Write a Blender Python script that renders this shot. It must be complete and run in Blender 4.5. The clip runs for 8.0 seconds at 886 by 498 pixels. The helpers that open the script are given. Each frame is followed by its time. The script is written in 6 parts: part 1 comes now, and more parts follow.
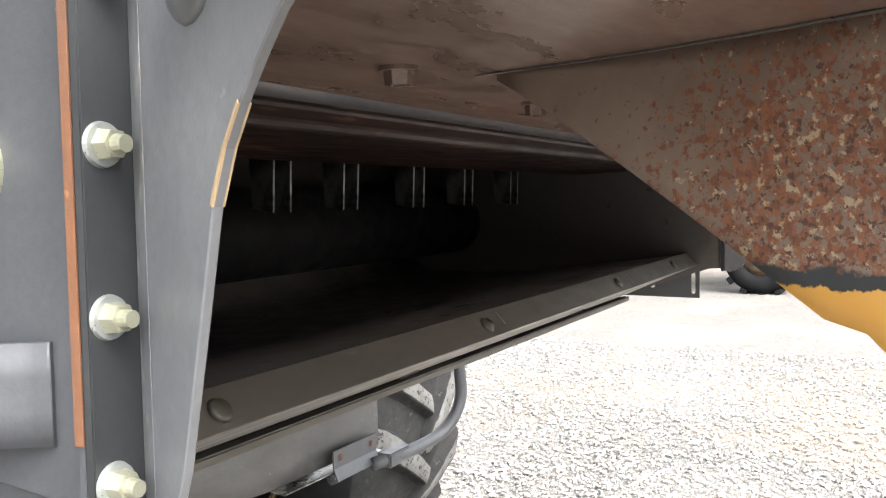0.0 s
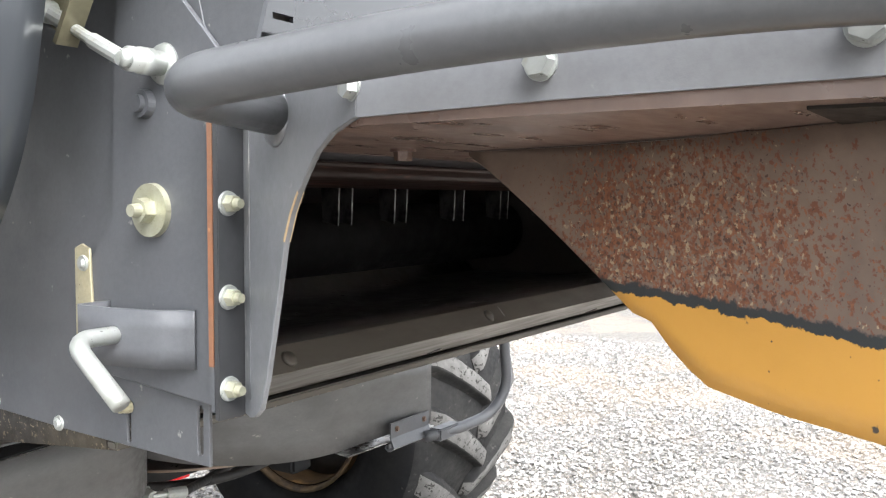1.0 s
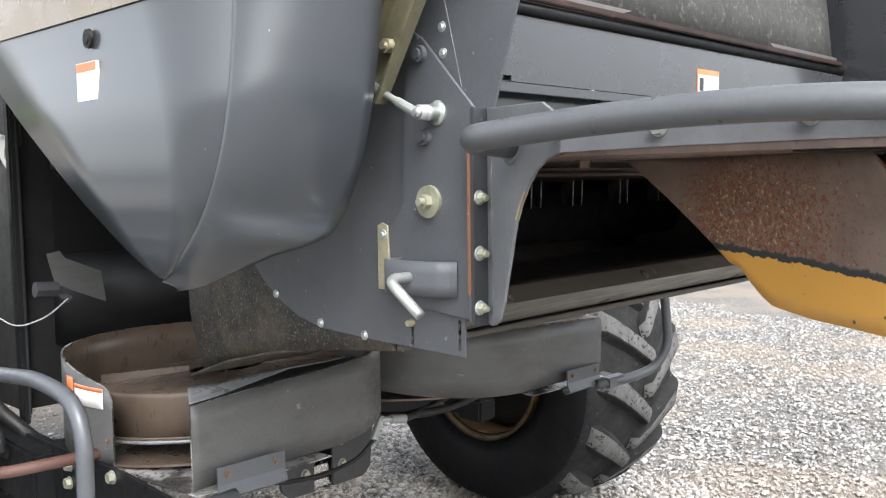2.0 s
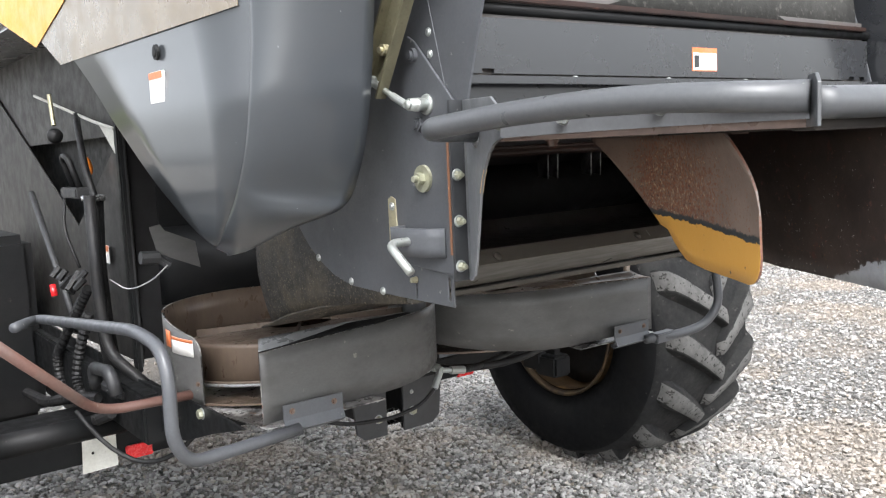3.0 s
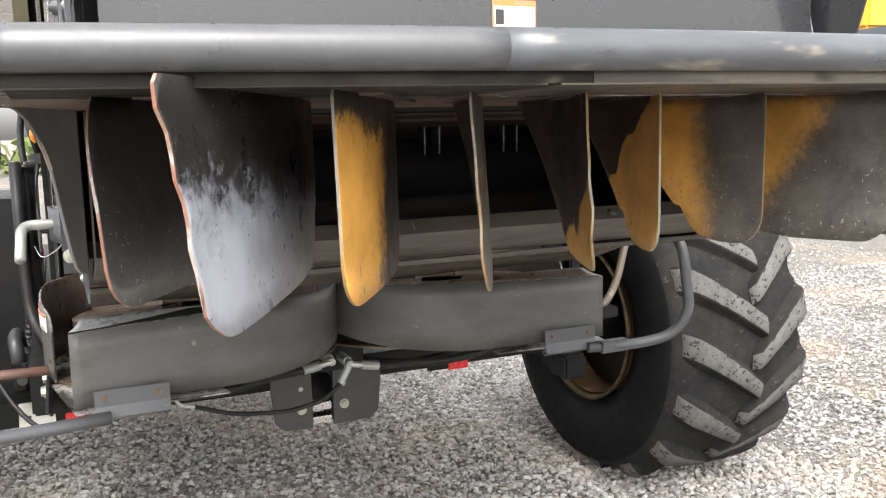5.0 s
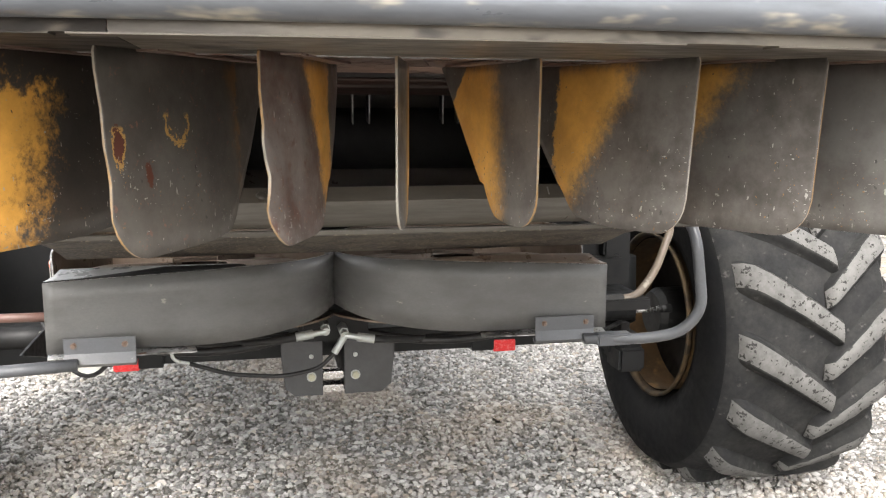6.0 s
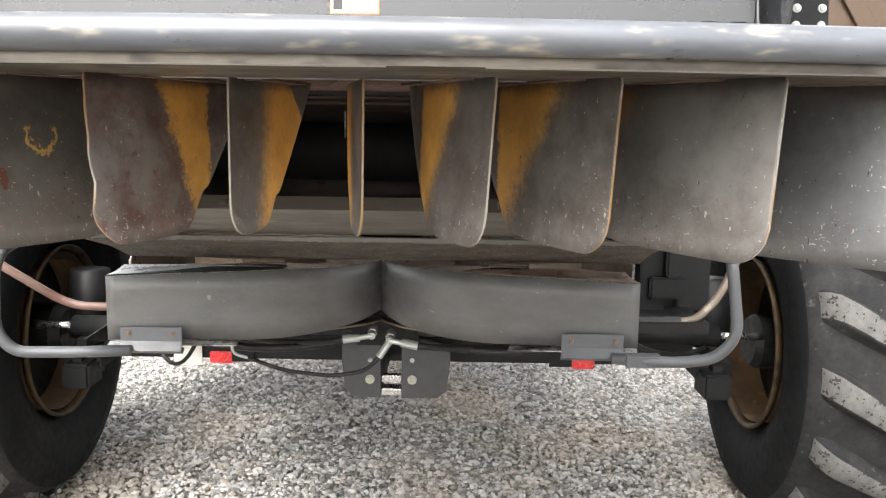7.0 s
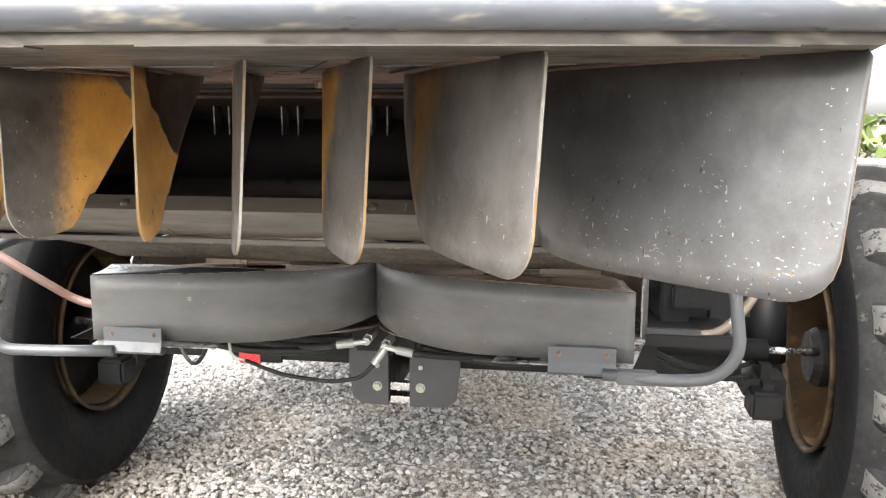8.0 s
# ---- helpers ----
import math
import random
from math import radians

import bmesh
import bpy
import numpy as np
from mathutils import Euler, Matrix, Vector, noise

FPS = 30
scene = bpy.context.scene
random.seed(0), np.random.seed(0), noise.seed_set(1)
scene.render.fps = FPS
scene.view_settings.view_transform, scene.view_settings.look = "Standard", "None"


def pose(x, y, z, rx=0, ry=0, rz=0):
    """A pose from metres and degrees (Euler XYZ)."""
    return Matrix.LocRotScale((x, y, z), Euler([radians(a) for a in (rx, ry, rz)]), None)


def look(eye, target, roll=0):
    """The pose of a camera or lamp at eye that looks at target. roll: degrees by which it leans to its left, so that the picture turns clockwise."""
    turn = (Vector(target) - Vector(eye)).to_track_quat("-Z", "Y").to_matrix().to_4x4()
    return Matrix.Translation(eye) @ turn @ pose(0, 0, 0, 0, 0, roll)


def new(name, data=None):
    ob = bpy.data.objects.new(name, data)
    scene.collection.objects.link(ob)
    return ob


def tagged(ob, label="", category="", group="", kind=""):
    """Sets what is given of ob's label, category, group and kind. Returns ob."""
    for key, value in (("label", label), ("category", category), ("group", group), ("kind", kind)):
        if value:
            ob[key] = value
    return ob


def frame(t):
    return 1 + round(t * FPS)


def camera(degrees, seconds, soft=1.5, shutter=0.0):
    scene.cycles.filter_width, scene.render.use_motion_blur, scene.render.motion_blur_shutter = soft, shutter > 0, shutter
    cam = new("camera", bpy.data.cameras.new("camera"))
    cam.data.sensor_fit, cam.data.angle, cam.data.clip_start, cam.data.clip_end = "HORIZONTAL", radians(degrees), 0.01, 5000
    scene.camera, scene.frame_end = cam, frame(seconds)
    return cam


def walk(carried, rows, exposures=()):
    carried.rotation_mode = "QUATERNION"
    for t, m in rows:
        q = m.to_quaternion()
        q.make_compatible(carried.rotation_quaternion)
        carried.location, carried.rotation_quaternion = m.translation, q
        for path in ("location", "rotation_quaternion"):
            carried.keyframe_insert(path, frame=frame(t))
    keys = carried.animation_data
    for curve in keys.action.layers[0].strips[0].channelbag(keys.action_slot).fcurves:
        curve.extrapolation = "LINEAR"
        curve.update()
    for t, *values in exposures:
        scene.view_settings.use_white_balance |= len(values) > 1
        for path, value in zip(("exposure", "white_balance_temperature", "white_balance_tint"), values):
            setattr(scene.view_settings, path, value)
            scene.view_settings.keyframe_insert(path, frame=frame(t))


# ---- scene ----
cam = camera(54.2, 8.0, 1.2)
PATH = [
    (0, (-1.055, -1.185, 1.675), (0.704, -0.24, 1.558), -1.0),
    (0.5, (-1.155, -1.257, 1.679), (0.545, -0.21, 1.564), -0.5),
    (1, (-1.292, -1.424, 1.71), (0.368, -0.316, 1.589), 0.3),
    (1.5, (-1.453, -1.566, 1.73), (0.151, -0.379, 1.591), 0.0),
    (2, (-1.707, -1.707, 1.734), (-0.294, -0.301, 1.568), -0.7),
    (2.2, (-1.765, -1.748, 1.759), (-0.455, -0.252, 1.552), -1.4),
    (3.3, (-1.639, -2.158, 1.749), (-0.447, -0.569, 1.512), -2.6),
    (3.5, (-1.552, -2.187, 1.732), (-0.347, -0.611, 1.479), -2.8),
    (4, (-1.314, -2.116, 1.709), (-0.141, -0.527, 1.392), -3.7),
    (4.2, (-1.231, -2.113, 1.72), (-0.096, -0.5, 1.392), -4.1),
    (5.3, (-0.606, -2.302, 1.716), (0.079, -0.443, 1.444), -0.3),
    (5.5, (-0.496, -2.302, 1.697), (0.127, -0.423, 1.416), -0.1),
    (6, (-0.222, -2.372, 1.696), (0.189, -0.441, 1.374), 0.3),
    (6.5, (0.055, -2.52, 1.716), (0.174, -0.549, 1.4), 1.0),
    (7, (0.232, -2.482, 1.703), (0.211, -0.504, 1.41), 0.8),
    (7.5, (0.409, -2.363, 1.704), (0.276, -0.39, 1.405), 0.4),
    (8, (0.629, -2.301, 1.695), (0.319, -0.347, 1.399), 0.2),
]
walk(cam, [(t, look(eye, target, roll)) for t, eye, target, roll in PATH],
     [(0.0, 2.72, 6500, 10), (0.5, 2.68, 6450, 10), (1.0, 2.52, 6350, 10), (1.5, 2.22, 6300, 10), (2.0, 1.95, 6250, 10), (3.5, 1.84, 6350, 10), (4.0, 1.80, 6450, 10),
      (5.5, 2.35, 6700, 10), (6.0, 2.48, 6700, 10), (6.5, 2.48, 6700, 10), (7.0, 2.52, 6650, 10), (8.0, 2.90, 6650, 10)])

# ---- world and light: an overcast day ----
world = bpy.data.worlds.new("overcast_sky")
scene.world = world
world.use_nodes = True
wn = world.node_tree.nodes
wn.clear()
sky = wn.new("ShaderNodeTexSky")
sky.sky_type = 'NISHITA'
sky.sun_disc = False
sky.sun_elevation = radians(50)
sky.sun_rotation = radians(-151)
sky.air_density, sky.dust_density, sky.ozone_density = 1.0, 4.0, 0.6
pale = wn.new("ShaderNodeHueSaturation")
pale.inputs["Saturation"].default_value = 0.16
bg = wn.new("ShaderNodeBackground")
bg.inputs["Strength"].default_value = 0.15
wout = wn.new("ShaderNodeOutputWorld")
world.node_tree.links.new(sky.outputs[0], pale.inputs["Color"])
world.node_tree.links.new(pale.outputs[0], bg.inputs["Color"])
world.node_tree.links.new(bg.outputs[0], wout.inputs["Surface"])

sun_data = bpy.data.lights.new("sun", 'SUN')
sun_data.energy, sun_data.angle, sun_data.color = 0.9, radians(50), (1.0, 0.97, 0.93)
sun = new("sun", sun_data)
sun.matrix_world = look((-2.2, -5.0, 7.0), (0, 0.4, 0))


# ---- materials ----
class Nodes:
    """Short words for building a node material."""

    def __init__(self, name):
        self.mat = bpy.data.materials.new(name)
        self.mat.use_nodes = True
        self.t = self.mat.node_tree
        self.t.nodes.clear()
        self.out = self.t.nodes.new("ShaderNodeOutputMaterial")
        self.b = self.t.nodes.new("ShaderNodeBsdfPrincipled")
        self.t.links.new(self.b.outputs[0], self.out.inputs[0])
        self.tc = self.t.nodes.new("ShaderNodeTexCoord")

    def put(self, node, key, value):
        if isinstance(value, bpy.types.NodeSocket):
            self.t.links.new(value, node.inputs[key])
        elif isinstance(value, tuple) and len(value) == 3 and node.inputs[key].type == 'RGBA':
            node.inputs[key].default_value = (*value, 1)
        else:
            node.inputs[key].default_value = value

    def set(self, key, value):
        self.put(self.b, key, value)
        return self

    def noise(self, scale, detail=4.0, rough=0.6, stretch=(1, 1, 1), seed=0.0, coord="Object"):
        mp = self.t.nodes.new("ShaderNodeMapping")
        mp.inputs["Scale"].default_value = stretch
        mp.inputs["Location"].default_value = (seed, seed * 1.7, seed * 0.6)
        self.t.links.new(self.tc.outputs[coord], mp.inputs[0])
        n = self.t.nodes.new("ShaderNodeTexNoise")
        n.inputs["Scale"].default_value, n.inputs["Detail"].default_value, n.inputs["Roughness"].default_value = scale, detail, rough
        self.t.links.new(mp.outputs[0], n.inputs["Vector"])
        return n.outputs[0]

    def cells(self, scale, feature='F1', out="Distance", coord="Object"):
        n = self.t.nodes.new("ShaderNodeTexVoronoi")
        n.feature = feature
        n.inputs["Scale"].default_value = scale
        self.t.links.new(self.tc.outputs[coord], n.inputs["Vector"])
        return n.outputs[out]

    def ramp(self, value, lo, hi, a=0.0, b=1.0):
        n = self.t.nodes.new("ShaderNodeMapRange")
        n.interpolation_type = 'SMOOTHSTEP'
        for key, v in zip(("Value", "From Min", "From Max", "To Min", "To Max"), (value, lo, hi, a, b)):
            self.put(n, key, v)
        return n.outputs[0]

    def math(self, op, a, b=0.0):
        n = self.t.nodes.new("ShaderNodeMath")
        n.operation = op
        self.put(n, 0, a)
        self.put(n, 1, b)
        return n.outputs[0]

    def mix(self, fac, a, b):
        n = self.t.nodes.new("ShaderNodeMix")
        n.data_type = 'RGBA'
        self.put(n, 0, fac)
        self.put(n, 6, a)
        self.put(n, 7, b)
        return n.outputs[2]

    def bump(self, height, strength=0.2, distance=0.002):
        n = self.t.nodes.new("ShaderNodeBump")
        n.inputs["Strength"].default_value, n.inputs["Distance"].default_value = strength, distance
        self.put(n, "Height", height)
        self.t.links.new(n.outputs[0], self.b.inputs["Normal"])

    def uv(self):
        n = self.t.nodes.new("ShaderNodeSeparateXYZ")
        self.t.links.new(self.tc.outputs["UV"], n.inputs[0])
        return n.outputs[0], n.outputs[1]

    def pick(self):
        n = self.t.nodes.new("ShaderNodeObjectInfo")
        return n.outputs["Random"]


def surface(name, base, rough=0.5, second=None, big=3.0, fine=90.0, spots=None, spot_at=(0.62, 0.68), spot_scale=40.0,
            metal=0.0, bump=0.12, stretch=(1, 1, 1), coat=0.0, amount=(0.35, 0.75), spec=0.5, grit=0.35, vary=1.0):
    """A worn surface: a base, broad stains of a second colour, fine grain and optional specks."""
    n = Nodes(name)
    second = second or tuple(c * 0.72 for c in base)
    wide = n.noise(big, 5, 0.65, stretch)
    grain = n.noise(fine, 3, 0.7, stretch, 3.1)
    col = n.mix(n.ramp(wide, *amount), base, second)
    col = n.mix(n.ramp(grain, 0.3, 0.75, 0.0, grit), col, tuple(c * 0.6 for c in base))
    if spots:
        col = n.mix(n.ramp(n.noise(spot_scale, 3, 0.6, stretch, 7.7), *spot_at), col, spots)
    n.set("Base Color", col).set("Metallic", metal).set("Specular IOR Level", spec)
    n.set("Roughness", n.ramp(n.noise(big * 6, 4, 0.6, stretch, 1.3), 0.25, 0.8, max(rough - 0.1 * vary, 0.05), min(rough + 0.14 * vary, 1.0)))
    if coat:
        n.set("Coat Weight", coat)
        n.set("Coat Roughness", 0.11)
        n.set("Coat IOR", 1.5)
    n.bump(n.math('ADD', grain, n.math('MULTIPLY', wide, 0.5)), bump, 0.0015)
    return n.mat


PAINT_GREY = surface("grey_machine_paint", (0.076, 0.08, 0.088), 0.4, (0.058, 0.06, 0.064), 4.0, 160, (0.2, 0.2, 0.19), (0.70, 0.76), 55)
PAINT_PAN = surface("dusty_grey_paint", (0.093, 0.092, 0.09), 0.46, (0.06, 0.058, 0.055), 5.0, 120, (0.19, 0.18, 0.16), (0.68, 0.76), 30, stretch=(1, 1, 2))
PAINT_HOOD = surface("grey_hood_paint", (0.15, 0.156, 0.166), 0.4, (0.118, 0.121, 0.126), 3.0, 140, (0.24, 0.24, 0.23), (0.7, 0.76), 40)
PAINT_PANEL = surface("charcoal_panel_paint", (0.022, 0.0232, 0.026), 0.28, (0.019, 0.02, 0.0215), 2.5, 150, bump=0.01, coat=0.8, grit=0.08, vary=0.2)
SHIELD = surface("moulded_grey_shield", (0.042, 0.047, 0.052), 0.3, (0.039, 0.043, 0.048), 1.0, 220, (0.19, 0.2, 0.2), (0.75, 0.78), 75, bump=0.002, coat=0.7, grit=0.05, vary=0.1, spec=0.35)
# tan tone of a hazy reflection in the glossy shield
SHIELD_TAN = surface("tan_shield_reflection", (0.19, 0.145, 0.09), 0.3, (0.13, 0.105, 0.075), 2.0, 150, bump=0.04, coat=0.3)
YELLOW = surface("yellow_machine_paint", (0.72, 0.36, 0.04), 0.4, (0.6, 0.29, 0.035), 3.0, 120)
BROWN_UNDER = surface("brown_stained_steel", (0.19, 0.128, 0.102), 0.34, (0.105, 0.074, 0.062), 6.0, 90, (0.18, 0.075, 0.045), (0.64, 0.75), 22, stretch=(0.35, 1, 1))
GREY_UNDER = surface("polished_dusty_steel", (0.15, 0.13, 0.103), 0.42, (0.06, 0.051, 0.042), 7.0, 60, (0.03, 0.024, 0.019), (0.52, 0.62), 16, stretch=(0.45, 1, 1), metal=0.15, amount=(0.44, 0.56), bump=0.3)
DARK_UNDER = surface("dark_under_steel", (0.042, 0.036, 0.03), 0.6, (0.018, 0.015, 0.013), 7.0, 60, (0.12, 0.1, 0.08), (0.62, 0.72), 16, stretch=(0.45, 1, 1), spec=0.2, amount=(0.44, 0.56), bump=0.3)
EDGE_STRIP = surface("rubbed_strip_steel", (0.11, 0.095, 0.075), 0.42, (0.07, 0.06, 0.046), 8.0, 70, (0.3, 0.12, 0.05), (0.66, 0.74), 18, stretch=(0.4, 1, 1), metal=0.15)
TUBE = surface("worn_grey_tube", (0.07, 0.073, 0.078), 0.36, (0.084, 0.088, 0.092), 5.0, 150, (0.26, 0.25, 0.23), (0.74, 0.78), 34, bump=0.015)
TUBE_WORN = surface("worn_bright_tube", (0.098, 0.106, 0.12), 0.36, (0.062, 0.064, 0.067), 9.0, 90, (0.27, 0.245, 0.2), (0.54, 0.72), 40, stretch=(0.3, 1, 1), bump=0.1, metal=0.2)
BLACK = surface("black_chopper_inside", (0.095, 0.089, 0.088), 0.36, (0.115, 0.094, 0.078), 4.0, 80, bump=0.05, spec=0.5)
# near-black that puts the shade of deep recesses into the colour
VOID = surface("shade_black", (0.02, 0.02, 0.0205), 0.6, (0.009, 0.008, 0.008), 4.0, 80, spec=0.1)
RUST_BOLT = surface("rusty_bolt_head", (0.13, 0.07, 0.045), 0.6, (0.2, 0.19, 0.17), 60, 200, metal=0.3)
BEAM = surface("dark_rusty_beam", (0.018, 0.011, 0.009), 0.5, (0.045, 0.021, 0.016), 9.0, 90, (0.13, 0.06, 0.045), (0.60, 0.70), 30, stretch=(0.3, 1, 1), spec=0.25)
KNIFE = surface("dulled_knife_steel", (0.2, 0.2, 0.2), 0.4, (0.05, 0.05, 0.05), 18, 120, metal=0.8, bump=0.05, amount=(0.4, 0.6))
DARK = surface("dark_frame_paint", (0.007, 0.0075, 0.008), 0.5, (0.013, 0.0125, 0.0125), 4.0, 90, (0.06, 0.055, 0.048), (0.68, 0.8), 25, spec=0.2)
FRAME_GREY = surface("dusty_frame_grey", (0.036, 0.037, 0.039), 0.5, (0.025, 0.0245, 0.024), 4.0, 90, (0.14, 0.13, 0.11), (0.66, 0.78), 25)
ZINC = surface("zinc_bolt", (0.40, 0.42, 0.41), 0.36, (0.34, 0.36, 0.33), 40, 260, (0.26, 0.26, 0.2), (0.62, 0.8), 50, metal=0.6, bump=0.0, grit=0.1)
NUT = surface("pale_yellow_zinc_nut", (0.40, 0.40, 0.31), 0.36, (0.31, 0.31, 0.22), 60, 260, metal=0.55, bump=0.0, grit=0.1)
GOLD_ZINC = surface("yellow_zinc_plate", (0.5, 0.46, 0.31), 0.36, (0.36, 0.33, 0.24), 25, 200, (0.2, 0.15, 0.08), (0.62, 0.78), 90, metal=0.6, bump=0.06)
OLIVE_ZINC = surface("dull_olive_zinc", (0.2, 0.185, 0.12), 0.42, (0.12, 0.11, 0.075), 12, 120, (0.07, 0.06, 0.04), (0.6, 0.75), 40, metal=0.5, bump=0.05)
STEEL = surface("bright_steel", (0.6, 0.6, 0.6), 0.22, (0.5, 0.5, 0.49), 20, 200, metal=0.95, bump=0.03)
RUST = surface("rusty_steel", (0.2, 0.085, 0.04), 0.75, (0.12, 0.06, 0.035), 14, 140, (0.3, 0.14, 0.06), (0.6, 0.72), 60, bump=0.3)
PAN_IN = surface("brown_pan_inside", (0.16, 0.118, 0.088), 0.34, (0.07, 0.05, 0.036), 5.0, 60, (0.3, 0.21, 0.15), (0.66, 0.78), 10, stretch=(1, 1, 0.5), metal=0.15)
LIP_WORN = surface("bright_worn_lip", (0.34, 0.345, 0.35), 0.3, (0.16, 0.155, 0.15), 6.0, 90, (0.16, 0.08, 0.05), (0.60, 0.72), 18, stretch=(0.5, 1, 1), metal=0.4, bump=0.04)
PAN_LIP = surface("worn_pan_lip", (0.42, 0.41, 0.4), 0.3, (0.03, 0.028, 0.026), 6.0, 90, (0.2, 0.09, 0.05), (0.62, 0.72), 25, metal=0.3, amount=(0.44, 0.54), bump=0.05)
LIP = surface("dusty_lip_steel", (0.1, 0.092, 0.078), 0.42, (0.058, 0.05, 0.04), 5.0, 90, (0.17, 0.14, 0.1), (0.66, 0.78), 30, stretch=(0.3, 1, 1), metal=0.2)
CHUTE = surface("speckled_dirty_chute", (0.03, 0.025, 0.02), 0.65, (0.085, 0.07, 0.052), 15.0, 60, (0.22, 0.185, 0.13), (0.58, 0.68), 130, bump=0.8, amount=(0.42, 0.62))
CHUTE_WALL = surface("dark_speckled_chute_wall", (0.02, 0.018, 0.016), 0.62, (0.06, 0.05, 0.035), 9.0, 60, (0.16, 0.135, 0.09), (0.57, 0.68), 190, bump=0.5, amount=(0.42, 0.62))
RUBBER = surface("dusty_tyre_rubber", (0.007, 0.0072, 0.008), 0.75, (0.012, 0.0118, 0.0115), 5.0, 70, (0.035, 0.033, 0.03), (0.68, 0.8), 28, bump=0.3, spec=0.08)
RUBBER_DUST = surface("dusty_tread_rubber", (0.014, 0.014, 0.0145), 0.85, (0.03, 0.0295, 0.028), 7.0, 70, (0.08, 0.077, 0.072), (0.62, 0.8), 22, bump=0.4, spec=0.15)
# flange copy of the grey paint, darkened for the dim surroundings it reflects
PAINT_SHADED = surface("shaded_flange_paint", (0.034, 0.036, 0.039), 0.45, (0.026, 0.027, 0.029), 5.0, 120, (0.14, 0.14, 0.13), (0.72, 0.78), 70)
SIDE_WALL = surface("grimy_side_wall", (0.03, 0.028, 0.0255), 0.55, (0.02, 0.019, 0.018), 2.5, 60, (0.06, 0.054, 0.045), (0.62, 0.78), 14)
LUG_TOP = surface("grey_worn_lug", (0.115, 0.113, 0.109), 0.9, (0.06, 0.059, 0.057), 12.0, 60, (0.022, 0.021, 0.02), (0.57, 0.63), 48, bump=0.8, spec=0.2)
HOSE = surface("black_hose_rubber", (0.012, 0.012, 0.013), 0.5, (0.022, 0.021, 0.02), 12, 90, bump=0.15, spec=0.3)
RIM = surface("ochre_wheel_rim", (0.06, 0.04, 0.021), 0.6, (0.024, 0.018, 0.012), 6.0, 70, (0.02, 0.015, 0.011), (0.5, 0.62), 14, spec=0.15)
BARREL = surface("rust_stained_rim_barrel", (0.08, 0.046, 0.02), 0.6, (0.03, 0.02, 0.012), 6.0, 70, (0.14, 0.08, 0.03), (0.58, 0.72), 9, spec=0.25)
# disc colour holds the deep shade inside the wheel
RIM_DARK = surface("shaded_wheel_disc", (0.008, 0.0075, 0.007), 0.6, (0.02, 0.014, 0.01), 4.0, 70, spec=0.2)
RED = surface("red_reflector", (0.72, 0.02, 0.025), 0.25, (0.6, 0.015, 0.02), 20, 200, coat=0.6)
WHITE = surface("white_plate_paint", (0.62, 0.62, 0.57), 0.5, (0.48, 0.47, 0.42), 8, 100, (0.25, 0.23, 0.19), (0.68, 0.8), 30)
DECAL = surface("white_decal", (0.78, 0.77, 0.74), 0.4, (0.7, 0.69, 0.66), 20, 200, bump=0.02)
DECAL_ORANGE = surface("orange_decal_band", (0.68, 0.17, 0.05), 0.4, (0.6, 0.2, 0.1), 20, 200, bump=0.02)
SCUFF = surface("scuffed_fold_paint", (0.115, 0.12, 0.13), 0.42, (0.17, 0.17, 0.165), 14.0, 120, (0.27, 0.265, 0.25), (0.58, 0.7), 60, stretch=(1, 1, 0.35), amount=(0.45, 0.7))
PRINT = surface("dark_print", (0.03, 0.03, 0.03), 0.5)
PRINT_GREY = surface("grey_print", (0.36, 0.36, 0.36), 0.5)
ORANGE = surface("orange_tag", (0.85, 0.25, 0.03), 0.4)
RED_PIPE = surface("reddish_worn_tube", (0.115, 0.058, 0.046), 0.5, (0.105, 0.08, 0.068), 8, 90, (0.18, 0.15, 0.13), (0.66, 0.78), 25)
TAN_PIPE = surface("tan_worn_tube", (0.14, 0.108, 0.078), 0.5, (0.1, 0.08, 0.06), 8, 90, (0.24, 0.21, 0.17), (0.6, 0.74), 25)
FLAP = surface("speckled_rubber_flap", (0.045, 0.044, 0.04), 0.8, (0.03, 0.029, 0.026), 8, 120, (0.11, 0.106, 0.095), (0.55, 0.72), 60, bump=0.5)
TAN_PANEL = surface("tan_brown_panel", (0.06, 0.036, 0.02), 0.5, (0.045, 0.027, 0.016), 1.5, 40, (0.03, 0.02, 0.012), (0.62, 0.76), 4)
FAR_SLATE = surface("slate_machine_paint", (0.075, 0.085, 0.105), 0.4, (0.06, 0.07, 0.085), 1.0, 30)
GRASS = surface("grass_verge", (0.09, 0.13, 0.035), 0.9, (0.13, 0.14, 0.05), 1.0, 20)


